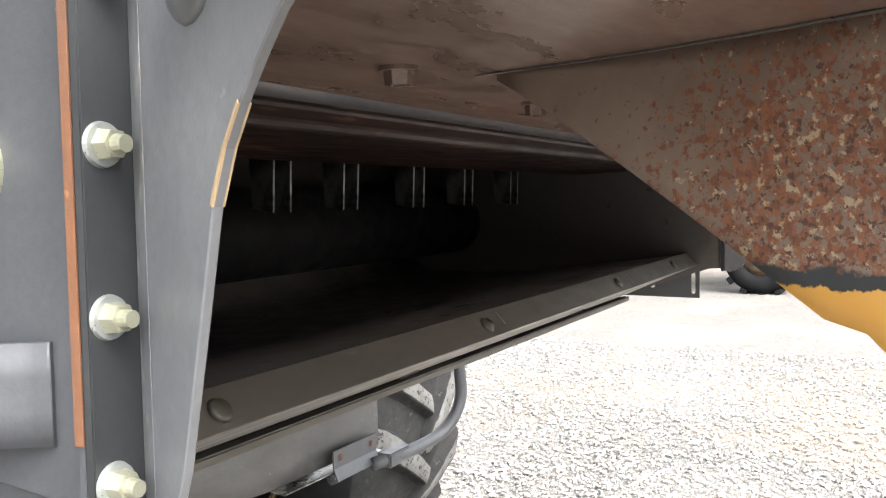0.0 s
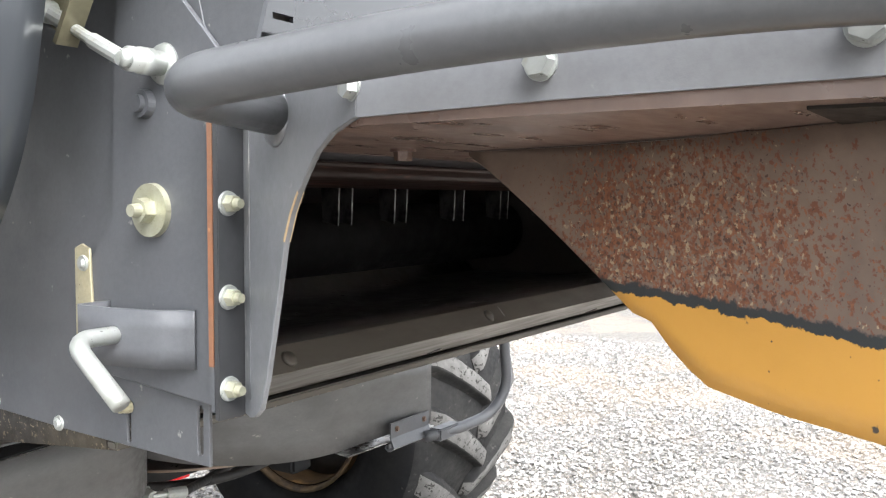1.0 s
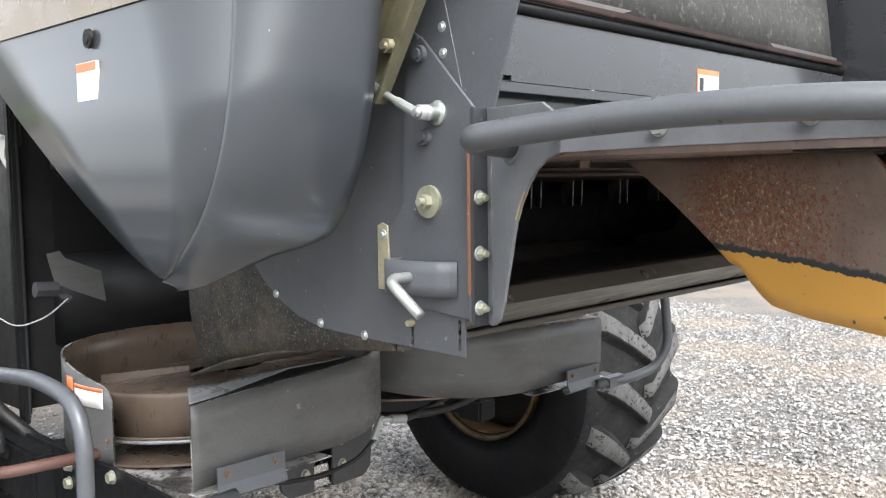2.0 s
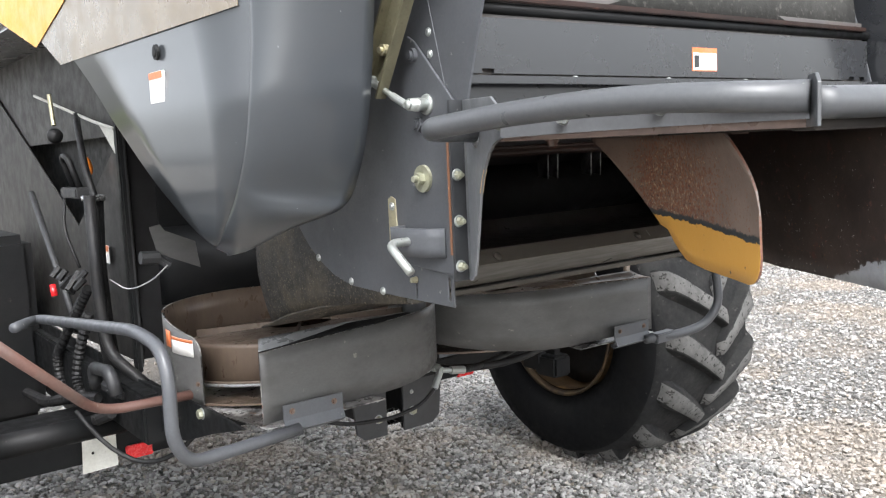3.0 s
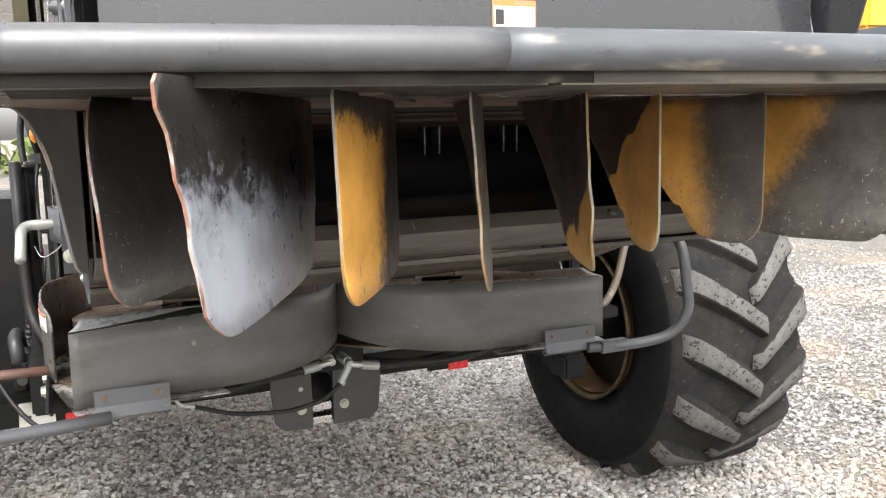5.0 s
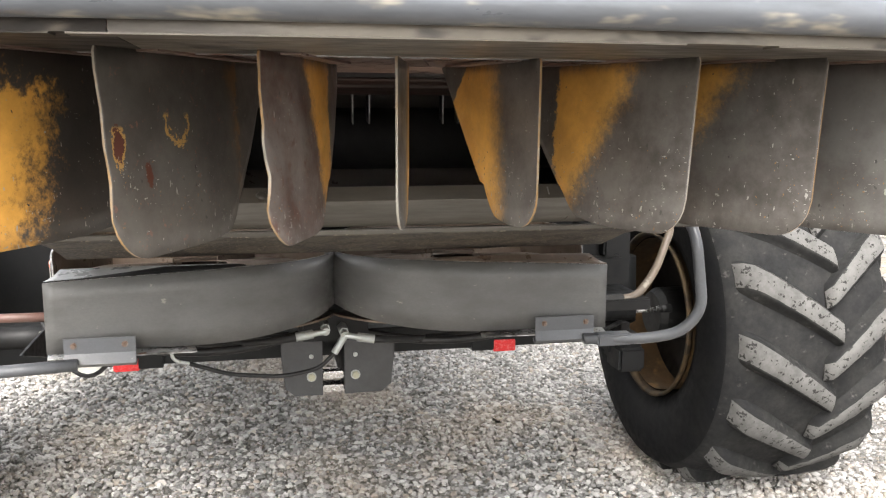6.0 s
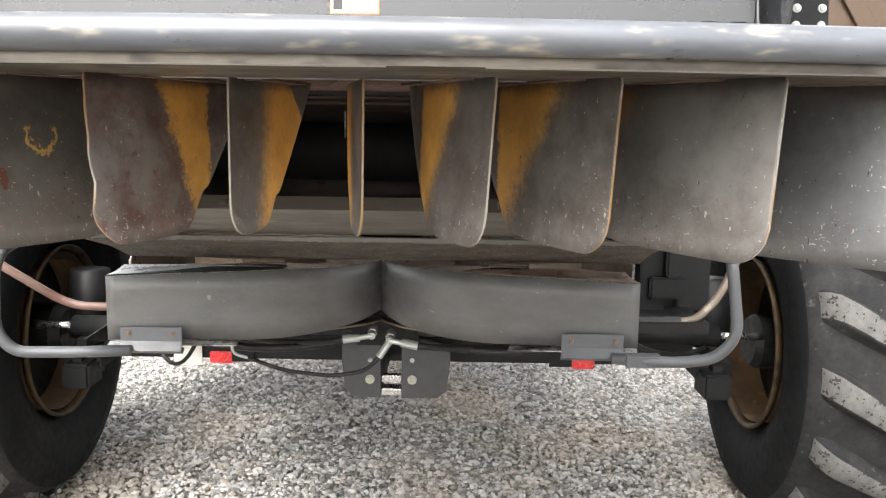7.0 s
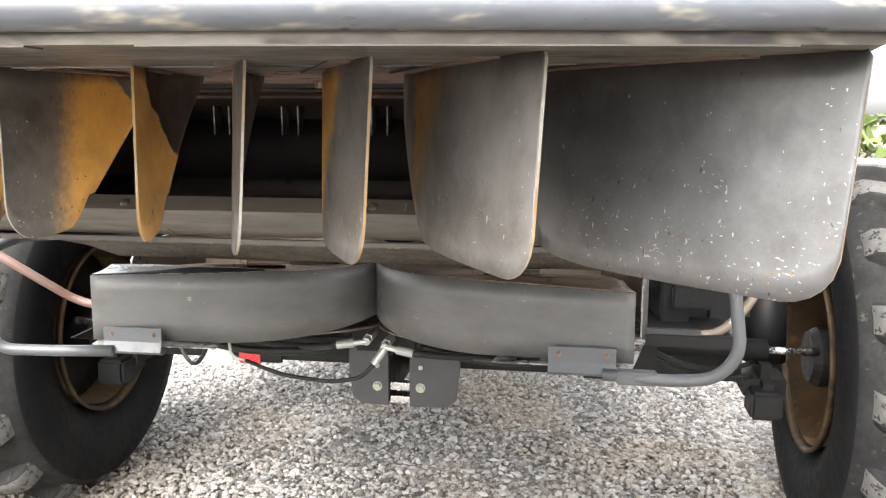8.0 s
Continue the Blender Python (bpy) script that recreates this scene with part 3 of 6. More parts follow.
def bolt(kind, at, way, parent, spin=0.0, name="bolt"):
    """A fastener of one of a few kinds; alike ones share a mesh."""
    if kind not in BOLTS:
        bm = bmesh.new()
        mat = ZINC
        if kind == "flange_nut":
            disc(bm, 0.0112, 0, 0.0025, 0.0105)
            hexagon(bm, 0.0084, 0.0025, 0.0105, 0.0012)
            disc(bm, 0.0048, 0.0105, 0.0165, 0.0042, 14)
        elif kind == "hex_head":
            disc(bm, 0.0105, 0, 0.002)
            hexagon(bm, 0.0095, 0.002, 0.009, 0.0012)
        elif kind == "big_washer":
            disc(bm, 0.026, 0, 0.006, 0.0255, 36)
            hexagon(bm, 0.0125, 0.006, 0.017, 0.001)
            disc(bm, 0.0068, 0.017, 0.026, 0.006, 16)
        elif kind == "button":
            disc(bm, 0.0085, 0, 0.0022, 0.0078)
            disc(bm, 0.0058, 0.0022, 0.0046, 0.0036, 18)
        elif kind == "rusty":
            disc(bm, 0.0085, 0, 0.0018)
            hexagon(bm, 0.0062, 0.0018, 0.006, 0.001)
            mat = RUST_BOLT
        elif kind == "large":
            disc(bm, 0.017, 0, 0.003)
            hexagon(bm, 0.0145, 0.003, 0.014, 0.0015)
        elif kind == "dark":
            disc(bm, 0.013, 0, 0.003)
            hexagon(bm, 0.01, 0.003, 0.012, 0.001)
            mat = BROWN_UNDER
        mats = [mat]
        if kind in ("flange_nut", "big_washer", "large"):
            mats.append(NUT)
            rim = {"flange_nut": 0.0026, "big_washer": 0.0061, "large": 0.0031}[kind]
            for face in bm.faces:
                face.material_index = 1 if face.calc_center_median().z > rim else 0
        if kind == "big_washer":
            mats[0] = NUT
        BOLTS[kind] = part(name, bm, mats, parent)
        BOLTS[kind].matrix_basis = aim(at, way, spin)
        return BOLTS[kind]
    return shared(name, BOLTS[kind], aim(at, way, spin), parent)


# ---- ground ----
def ground():
    n = 110
    verts, faces = [], []

    def spread(k):
        t = 2 * k / n - 1
        return math.copysign(abs(t) * 5.0 + 900 * abs(t) ** 9, t)

    for i in range(n + 1):
        for j in range(n + 1):
            x, y = spread(i) + 0.5, spread(j) + 1.2
            z = 0.012 * noise.noise((x * 0.9, y * 0.9, 0)) + 0.006 * noise.noise((x * 4, y * 4, 3)) - 0.012
            verts.append((x, y, z if math.hypot(x, y) < 12 else -0.012))
    for i in range(n):
        for j in range(n):
            a = i * (n + 1) + j
            faces.append((a, a + n + 1, a + n + 2, a + 1))
    mesh = bpy.data.meshes.new("ground")
    mesh.from_pydata(verts, [], faces)
    for p in mesh.polygons:
        p.use_smooth = True
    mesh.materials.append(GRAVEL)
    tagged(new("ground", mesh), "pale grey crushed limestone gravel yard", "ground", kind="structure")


def loose_stones():
    rng = np.random.default_rng(5)
    t = (1 + 5 ** 0.5) / 2
    ico = np.array([(-1, t, 0), (1, t, 0), (-1, -t, 0), (1, -t, 0), (0, -1, t), (0, 1, t), (0, -1, -t), (0, 1, -t), (t, 0, -1), (t, 0, 1), (-t, 0, -1), (-t, 0, 1)]) / 1.9
    tri = np.array([(0, 11, 5), (0, 5, 1), (0, 1, 7), (0, 7, 10), (0, 10, 11), (1, 5, 9), (5, 11, 4), (11, 10, 2), (10, 7, 6), (7, 1, 8),
                    (3, 9, 4), (3, 4, 2), (3, 2, 6), (3, 6, 8), (3, 8, 9), (4, 9, 5), (2, 4, 11), (6, 2, 10), (8, 6, 7), (9, 8, 1)])
    zones = [(56000, -2.4, 2.6, 0.2, 4.0, 0.008, 0.021), (50000, 1.4, 8.5, -1.6, 5.0, 0.008, 0.020), (14000, -2.5, 9.0, 3.6, 12.0, 0.009, 0.022)]
    vs, fs, base = [], [], 0
    for count, x0, x1, y0, y1, s0, s1 in zones:
        thin = 1.5 if x1 > 3 else 1.0
        place = np.stack([x0 + (x1 - x0) * rng.random(count) ** (thin if y0 < 0 else 1.0), y0 + (y1 - y0) * rng.random(count) ** (thin if y0 > 3 else 1.0), np.zeros(count)], 1)
        size = s0 + (s1 - s0) * rng.random(count) ** 2.2
        stretch = rng.uniform(0.55, 1.25, (count, 3))
        stretch[:, 2] *= 0.7
        turn = rng.uniform(0, 6.283, count)
        shape = ico[None] * stretch[:, None] * (1 + rng.uniform(-0.36, 0.36, (count, 12, 1))) * size[:, None, None]
        c, s = np.cos(turn)[:, None], np.sin(turn)[:, None]
        x, y = shape[..., 0] * c - shape[..., 1] * s, shape[..., 0] * s + shape[..., 1] * c
        z = shape[..., 2] + (rng.uniform(-0.3, 0.45, count) * size)[:, None] - 0.003
        vs.append(np.stack([x + place[:, :1], y + place[:, 1:2], z], -1).reshape(-1, 3))
        fs.append((tri[None] + (base + 12 * np.arange(count))[:, None, None]).reshape(-1, 3))
        base += 12 * count
    mesh = bpy.data.meshes.new("gravel")
    mesh.from_pydata(np.concatenate(vs).tolist(), [], np.concatenate(fs).tolist())
    mesh.materials.append(STONES)
    tagged(new("gravel", mesh), "loose pale grey limestone chips on the yard", "gravel", kind="stuff")


ground()
loose_stones()

# ---- the combine harvester ----
combine = tagged(new("combine_harvester"), "dark grey and yellow combine harvester seen from its straw chopper", "combine harvester")

XL, XR, XM = -0.745, 0.803, 0.028  # inner side plates and middle of the chopper


def side_plates():
    """The two side plates of the chopper housing with their flanges and fasteners."""
    for sgn in (-1, 1):
        def fx(d):
            return XL - d if sgn < 0 else XR + d
        tail = [(-0.80, 1.86), (-0.80, 1.455), (-0.568, 1.456), (-0.434, 1.460), (-0.36, 1.476), (-0.302, 1.502), (-0.25, 1.535), (-0.208, 1.575),
                (-0.17, 1.65), (-0.15, 1.78), (-0.15, 2.25), (-0.70, 2.25)]
        x0 = fx(0.0)
        holes = [slot_loop(-0.787, 1.464, 1.512, 0.008)]
        if sgn < 0:
            holes.append(slot_loop(-0.680, 1.459, 1.494, 0.006))
        else:
            holes.append(slot_loop(-0.70, 1.474, 1.506, 0.012))
        lower = part("side_plate", plate(tail, "x", x0, -0.004 * (1 if sgn < 0 else -1), holes, 0.0008), PAINT_GREY, combine, "dark grey painted chopper side plate with slotted tail")
        for y, z in ((-0.293, 1.511), (-0.434, 1.469), (-0.559, 1.461)):
            bolt("button", (fx(0.004), y, z), (sgn, 0, 0), lower)
        outer = [(-0.836, 1.83), (-0.72, 1.95), (-0.70, 1.962), (-0.686, 1.93), (-0.676, 1.833), (-0.670, 1.686), (-0.634, 1.644), (-0.634, 1.530),
                 (-0.815, 1.517), (-0.836, 1.519)]
        front = part("mounting_plate", plate(outer, "x", fx(0.0065), 0.006 * sgn, (), 0.001), PAINT_GREY, combine, "thick grey bolted mounting plate")
        if sgn < 0:
            bolt("big_washer", (fx(0.0125), -0.7345, 1.6955), (sgn, 0, 0), front, 0.2)
            nut = bmesh.new()
            disc(nut, 0.014, 0, 0.008, 0.013, 20)
            disc(nut, 0.0085, 0.008, 0.013, 0.008, 20)
            weld = part("weld_nut", nut, PAINT_GREY, front)
            weld.matrix_basis = aim((fx(0.0125), -0.7265, 1.7965), (sgn, 0, 0))
            shared("weld_nut", weld, aim((fx(0.0125), -0.718, 1.925), (sgn, 0, 0)), front)
        # the bolted flange, two plates thick
        lo, hi = sorted((fx(0.0), fx(0.034)))
        part("flange", boxes(((lo, -0.8425, 1.519), (hi, -0.8365, 1.832)), bevel=0.0008), [PAINT_GREY], front)
        edge_x = sorted((fx(0.0345), fx(0.0355)))
        part("flange_edge", boxes(((edge_x[0], -0.8425, 1.56), (edge_x[1], -0.8365, 1.80)), bevel=0), RUST, front, "rusty bare plate edge")
        wing_flange = part("hood_flange", boxes(((min(fx(0.0), fx(0.0355)), -0.8495, 1.513), (max(fx(0.0), fx(0.0355)), -0.8435, 1.834)), bevel=0.0008), PAINT_SHADED, combine)
        for z in (1.540, 1.621, 1.703, 1.785):
            bolt("flange_nut", (fx(0.024), -0.8495, z), (0, -1, 0), wing_flange, 0.3 * z)


side_plates()


def pocket_and_pin():
    """The folded keeper, its locking pin with a bent handle, and the zinc strap on the left plate."""
    x = XL - 0.0125

    def keeper(u, v):
        bend = [(-0.664, 0.0), (-0.665, 0.034), (-0.671, 0.038), (-0.715, 0.034), (-0.765, 0.020), (-0.784, 0.006), (-0.794, 0.001)]
        k = u * (len(bend) - 1)
        i = min(int(k), len(bend) - 2)
        f = k - i
        y = bend[i][0] * (1 - f) + bend[i + 1][0] * f
        d = bend[i][1] * (1 - f) + bend[i + 1][1] * f
        return (x - d, y, 1.549 + 0.055 * v)

    holder = smooth_sheet("pin_keeper", sheet(keeper, 30, 3, 0.004), [PAINT_GREY], combine, "folded grey steel keeper")
    pin = part("locking_pin", pipe(rounded([(x + 0.01, -0.716, 1.578), (x - 0.080, -0.722, 1.579), (x - 0.083, -0.795, 1.532)], 0.022), 0.0085), ZINC, combine, "bent zinc-plated locking pin", True)
    part("strap", plate([(-0.611, 1.655), (-0.623, 1.660), (-0.636, 1.655), (-0.640, 1.59), (-0.672, 1.575), (-0.672, 1.548), (-0.611, 1.548)], "x", x - 0.003, 0.003, (), 0.0006), GOLD_ZINC, holder, "yellow zinc strap")
    bolt("button", (x - 0.003, -0.626, 1.640), (-1, 0, 0), holder)
    bm = bmesh.new()
    disc(bm, 0.007, 0, 0.012, 0.005, 14)
    tip = part("pin_tip", bm, GOLD_ZINC, pin)
    tip.matrix_basis = aim((x + 0.007, -0.683, 1.497), (-1, 0, 0))
    # turnbuckle, its stud and the channel it hangs from
    stud = bmesh.new()
    disc(stud, 0.020, 0, 0.004, 0.018)
    disc(stud, 0.0115, 0.004, 0.040, 0.0115)
    disc(stud, 0.0125, 0.014, 0.028, 0.0125)
    disc(stud, 0.009, 0.040, 0.046, 0.008)
    holder_stud = part("linkage_stud", stud, [ZINC], combine, "zinc-plated linkage stud with rusty end", True)
    holder_stud.matrix_basis = aim((x, -0.753, 1.832), (-1, 0, 0))
    rod = bmesh.new()
    pipe([(-0.803, -0.752, 1.832), (-0.806, -0.715, 1.850)], 0.0075, 12, rod)
    pipe([(-0.806, -0.715, 1.850), (-0.808, -0.684, 1.866)], 0.0055, 12, rod)
    pipe([(-0.808, -0.690, 1.863), (-0.809, -0.681, 1.868)], 0.0095, 6, rod)
    pipe([(-0.808, -0.684, 1.866), (-0.811, -0.655, 1.881)], 0.008, 12, rod)
    pipe([(-0.822, -0.652, 1.882), (-0.800, -0.652, 1.882)], 0.011, 12, rod)
    part("turnbuckle", rod, ZINC, combine, "zinc turnbuckle rod", False)
    arm = bmesh.new()
    a, b = Vector((-0.80, -0.655, 1.865)), Vector((-0.80, -0.85, 2.17))
    d = (b - a).normalized()
    side = Vector((0, d.z, -d.y))
    for off, w, t in ((0.0, 0.030, 0.004), (-0.030, 0.003, 0.022), (0.030, 0.003, 0.022)):
        quad = [a + side * (off - w), a + side * (off + w), b + side * (off + w), b + side * (off - w)]
        vs = [arm.verts.new(q + Vector((-k * t, 0, 0))) for k in (0, 1) for q in quad]
        for f in ((0, 1, 2, 3), (7, 6, 5, 4), (0, 4, 5, 1), (1, 5, 6, 2), (2, 6, 7, 3), (3, 7, 4, 0)):
            arm.faces.new([vs[i] for i in f])
    channel = part("linkage_channel", arm, OLIVE_ZINC, combine, "yellow zinc-plated channel arm")
    bush = bmesh.new()
    disc(bush, 0.011, 0, 0.012, 0.011)
    disc(bush, 0.006, 0.012, 0.018, 0.006)
    one = part("bush", bush, GOLD_ZINC, channel)
    one.matrix_basis = aim((-0.804, -0.700, 1.935), (-1, 0, 0))


pocket_and_pin()


def tube_y(x):
    return -1.632 + 0.115 * (x - 0.02) ** 2


# the hood's side wall in plan: it flares out from the fold and then runs back to the rear tube
HOOD_SIDE = [(-0.748, -0.850), (-0.838, -1.053), (-0.845, -1.20), (-0.845, -1.38), (-0.831, -1.548)]


def hood_side(sgn, inset=0.0):
    return [((x + inset) if sgn < 0 else 2 * XM - x - inset, y) for x, y in HOOD_SIDE]


def bent_wall(path, z0, z1, thick):
    """An upright sheet along a path in plan, with lower and upper edges for each of its corners."""
    bm = bmesh.new()
    pts = [Vector((*p, 0)) for p in path]
    rows = []
    for i, p in enumerate(pts):
        d = (pts[min(i + 1, len(pts) - 1)] - pts[max(i - 1, 0)]).normalized()
        n = Vector((d.y, -d.x, 0)) * thick / 2
        rows.append([bm.verts.new(p + n * k + Vector((0, 0, z))) for k, z in ((-1, z0[i]), (1, z0[i]), (1, z1[i]), (-1, z1[i]))])
    for p, q in zip(rows, rows[1:]):
        for i in range(4):
            bm.faces.new((p[i], p[(i + 1) % 4], q[(i + 1) % 4], q[i]))
    bm.faces.new(rows[0])
    bm.faces.new(list(reversed(rows[-1])))
    return bm


def deflector_hood():
    """The top plate over the vanes with its flared side walls and the guard tube round it."""
    left, right = hood_side(-1, 0.004), hood_side(1, 0.004)
    rim = [(XL + 0.003, -0.792), (XR - 0.003, -0.792)] + right[:4]
    rim += [(x, tube_y(x) + 0.012) for x in np.linspace(0.872, -0.818, 25).tolist()]
    rim += left[3::-1]
    top = part("top_plate", plate(rim, "z", 1.7575, 0.0095), [BROWN_UNDER], combine, "brown-stained steel plate over the deflector vanes")
    part("top_skin", plate(rim, "z", 1.7672, 0.0016), [PAINT_HOOD], top, "grey painted upper face")
    # the band is darker left of x = -0.34
    for x0, x1, skin, words in ((-0.815, -0.34, DARK_UNDER, "dark steel band"), (-0.339, 0.868, GREY_UNDER, "rubbed dusty bare steel band")):
        band = [(x, tube_y(x) + 0.0085) for x in np.linspace(x0, x1, 18).tolist()] + [(x, -1.33) for x in np.linspace(x1, x0, 18).tolist()]
        part("wear_band", plate(band, "z", 1.7555, 0.0112), [skin], top, words)
    # pale bar painted in as the glint along the band's front edge
    part("band_edge", boxes(((-0.50, -1.3305, 1.7540), (0.62, -1.3285, 1.7556)), bevel=0), LIP_WORN, top, "thin bright bar for the light caught along the plate edge")
    for x0, x1 in ((-0.815, -0.385), (-0.372, 0.165), (0.262, 0.80)):
        xs = np.linspace(x0, x1, 14).tolist()
        edge = [(x, tube_y(x) + 0.0065) for x in xs] + [(x, tube_y(x) + 0.034) for x in reversed(xs)]
        part("edge_strip", plate(edge, "z", 1.7537, 0.0015), DARK_UNDER if x0 < -0.8 else EDGE_STRIP, top, "rubbed steel strip under the tube")
    for x, y in ((-0.586, -0.904), (-0.345, -0.898), (-0.13, -0.898), (0.2, -0.895), (0.42, -0.895), (0.63, -0.895)):
        bolt("dark", (x, y, 1.7575), (0, 0, -1), top, x)
    for sgn in (-1, 1):
        path = [Vector((*p, 0)) for p in hood_side(sgn)]
        d0 = (path[1] - path[0]).normalized()
        out = Vector((d0.y, -d0.x, 0)) * (1 if d0.y * sgn > 0 else -1)

        def lay(bm, off):
            """Sets an outline drawn along the wall and upward into the plane of the gusset."""
            for v in bm.verts:
                v.co = path[0] + d0 * v.co.y + out * (v.co.x + off) + Vector((0, 0, v.co.z))
            return bm

        wing = [(0.0, 1.834), (0.0, 1.514), (0.011, 1.5125), (0.024, 1.5155), (0.038, 1.5245), (0.0532, 1.5525), (0.078, 1.622), (0.0955, 1.673), (0.109, 1.696), (0.1227, 1.7117),
                (0.140, 1.7278), (0.157, 1.7418), (0.182, 1.7538), (0.2106, 1.7607), (0.2215, 1.7625), (0.2215, 1.806), (0.17, 1.829)]
        gus = part("gusset", lay(plate(wing, "x", 0.0, 0.005, (), 0.0008), -0.0025), PAINT_HOOD, combine, "flared grey gusset with worn bare edge")
        chip = [(0.0953, 1.673), (0.109, 1.6963), (0.1229, 1.7122), (0.1222, 1.7138), (0.107, 1.697), (0.0930, 1.674)]
        part("worn_edge", lay(plate(chip, "x", 0.0, 0.0058), -0.0029), EDGE_BARE, gus, "chipped bare edge")
        part("worn_fold", lay(boxes(((0.0, 0.004, 1.53), (0.0005, 0.0165, 1.80)), bevel=0), 0.0027), SCUFF, gus, "paint scuffed pale along the fold")
        rail = bent_wall([(p.x, p.y) for p in path[1:]], [1.7625, 1.7650, 1.7665, 1.7665], [1.806, 1.807, 1.806, 1.802], 0.005)
        side = part("side_rail", rail, PAINT_HOOD, combine, "grey painted hood side rail")
        for (x, y), z in (((-0.836, -1.047), 1.784), ((-0.8475, -1.194), 1.786), ((-0.8475, -1.362), 1.790)):
            way = out if y > -1.1 else Vector((sgn, 0, 0))
            bolt("hex_head", (x if sgn < 0 else 2 * XM - x, y, z), way, side, y * 3)
        # guard tube along the side, turned back to the gusset at its front end
        run = [(-0.772, -0.921, 1.775), (-0.922, -0.962, 1.780), (-0.905, -1.17, 1.797), (-0.897, -1.37, 1.801), (-0.839, -1.552, 1.7905)]
        run = [(x if sgn < 0 else 2 * XM - x, y, z) for x, y, z in run]
        part("side_tube", pipe(rounded(run, [0.048, 0.09, 0.09], 10), 0.0175, 18), TUBE, combine, "grey painted guard tube", True)
        root = bmesh.new()
        lathe([(0.0, 0.0), (0.027, 0.0), (0.024, 0.004), (0.0185, 0.007), (0.0, 0.007)], "z", (0, 0, 0), 18, root)
        weld = part("tube_weld", root, PAINT_HOOD, gus, "", True)
        weld.matrix_basis = aim((path[0] + d0 * 0.078 + out * 0.001 + Vector((0, 0, 1.7745))), out)
        end = plate([(-0.026, 1.758), (0.024, 1.758), (0.024, 1.806), (0.014, 1.814), (-0.014, 1.814), (-0.026, 1.804)], "y", -0.0015, 0.004, (), 0.0006)
        spot = part("joint_plate", end, TUBE, combine)
        spot.matrix_basis = Matrix.Translation((-0.833 if sgn < 0 else 2 * XM + 0.833, -1.553, 0)) @ Matrix.Rotation(sgn * -0.75, 4, 'Z')
    xs = np.linspace(-0.830, -0.43, 14).tolist()
    part("rear_tube", pipe([(x, tube_y(x), 1.7835) for x in xs], 0.0185, 18), TUBE, combine, "rear guard tube, darker grey left length", True)
    xs = np.linspace(-0.43, 0.886, 32).tolist()
    part("rear_tube", pipe([(x, tube_y(x), 1.7835) for x in xs], 0.0185, 18), TUBE_WORN, combine, "rear guard tube, brighter worn right length", True)


deflector_hood()


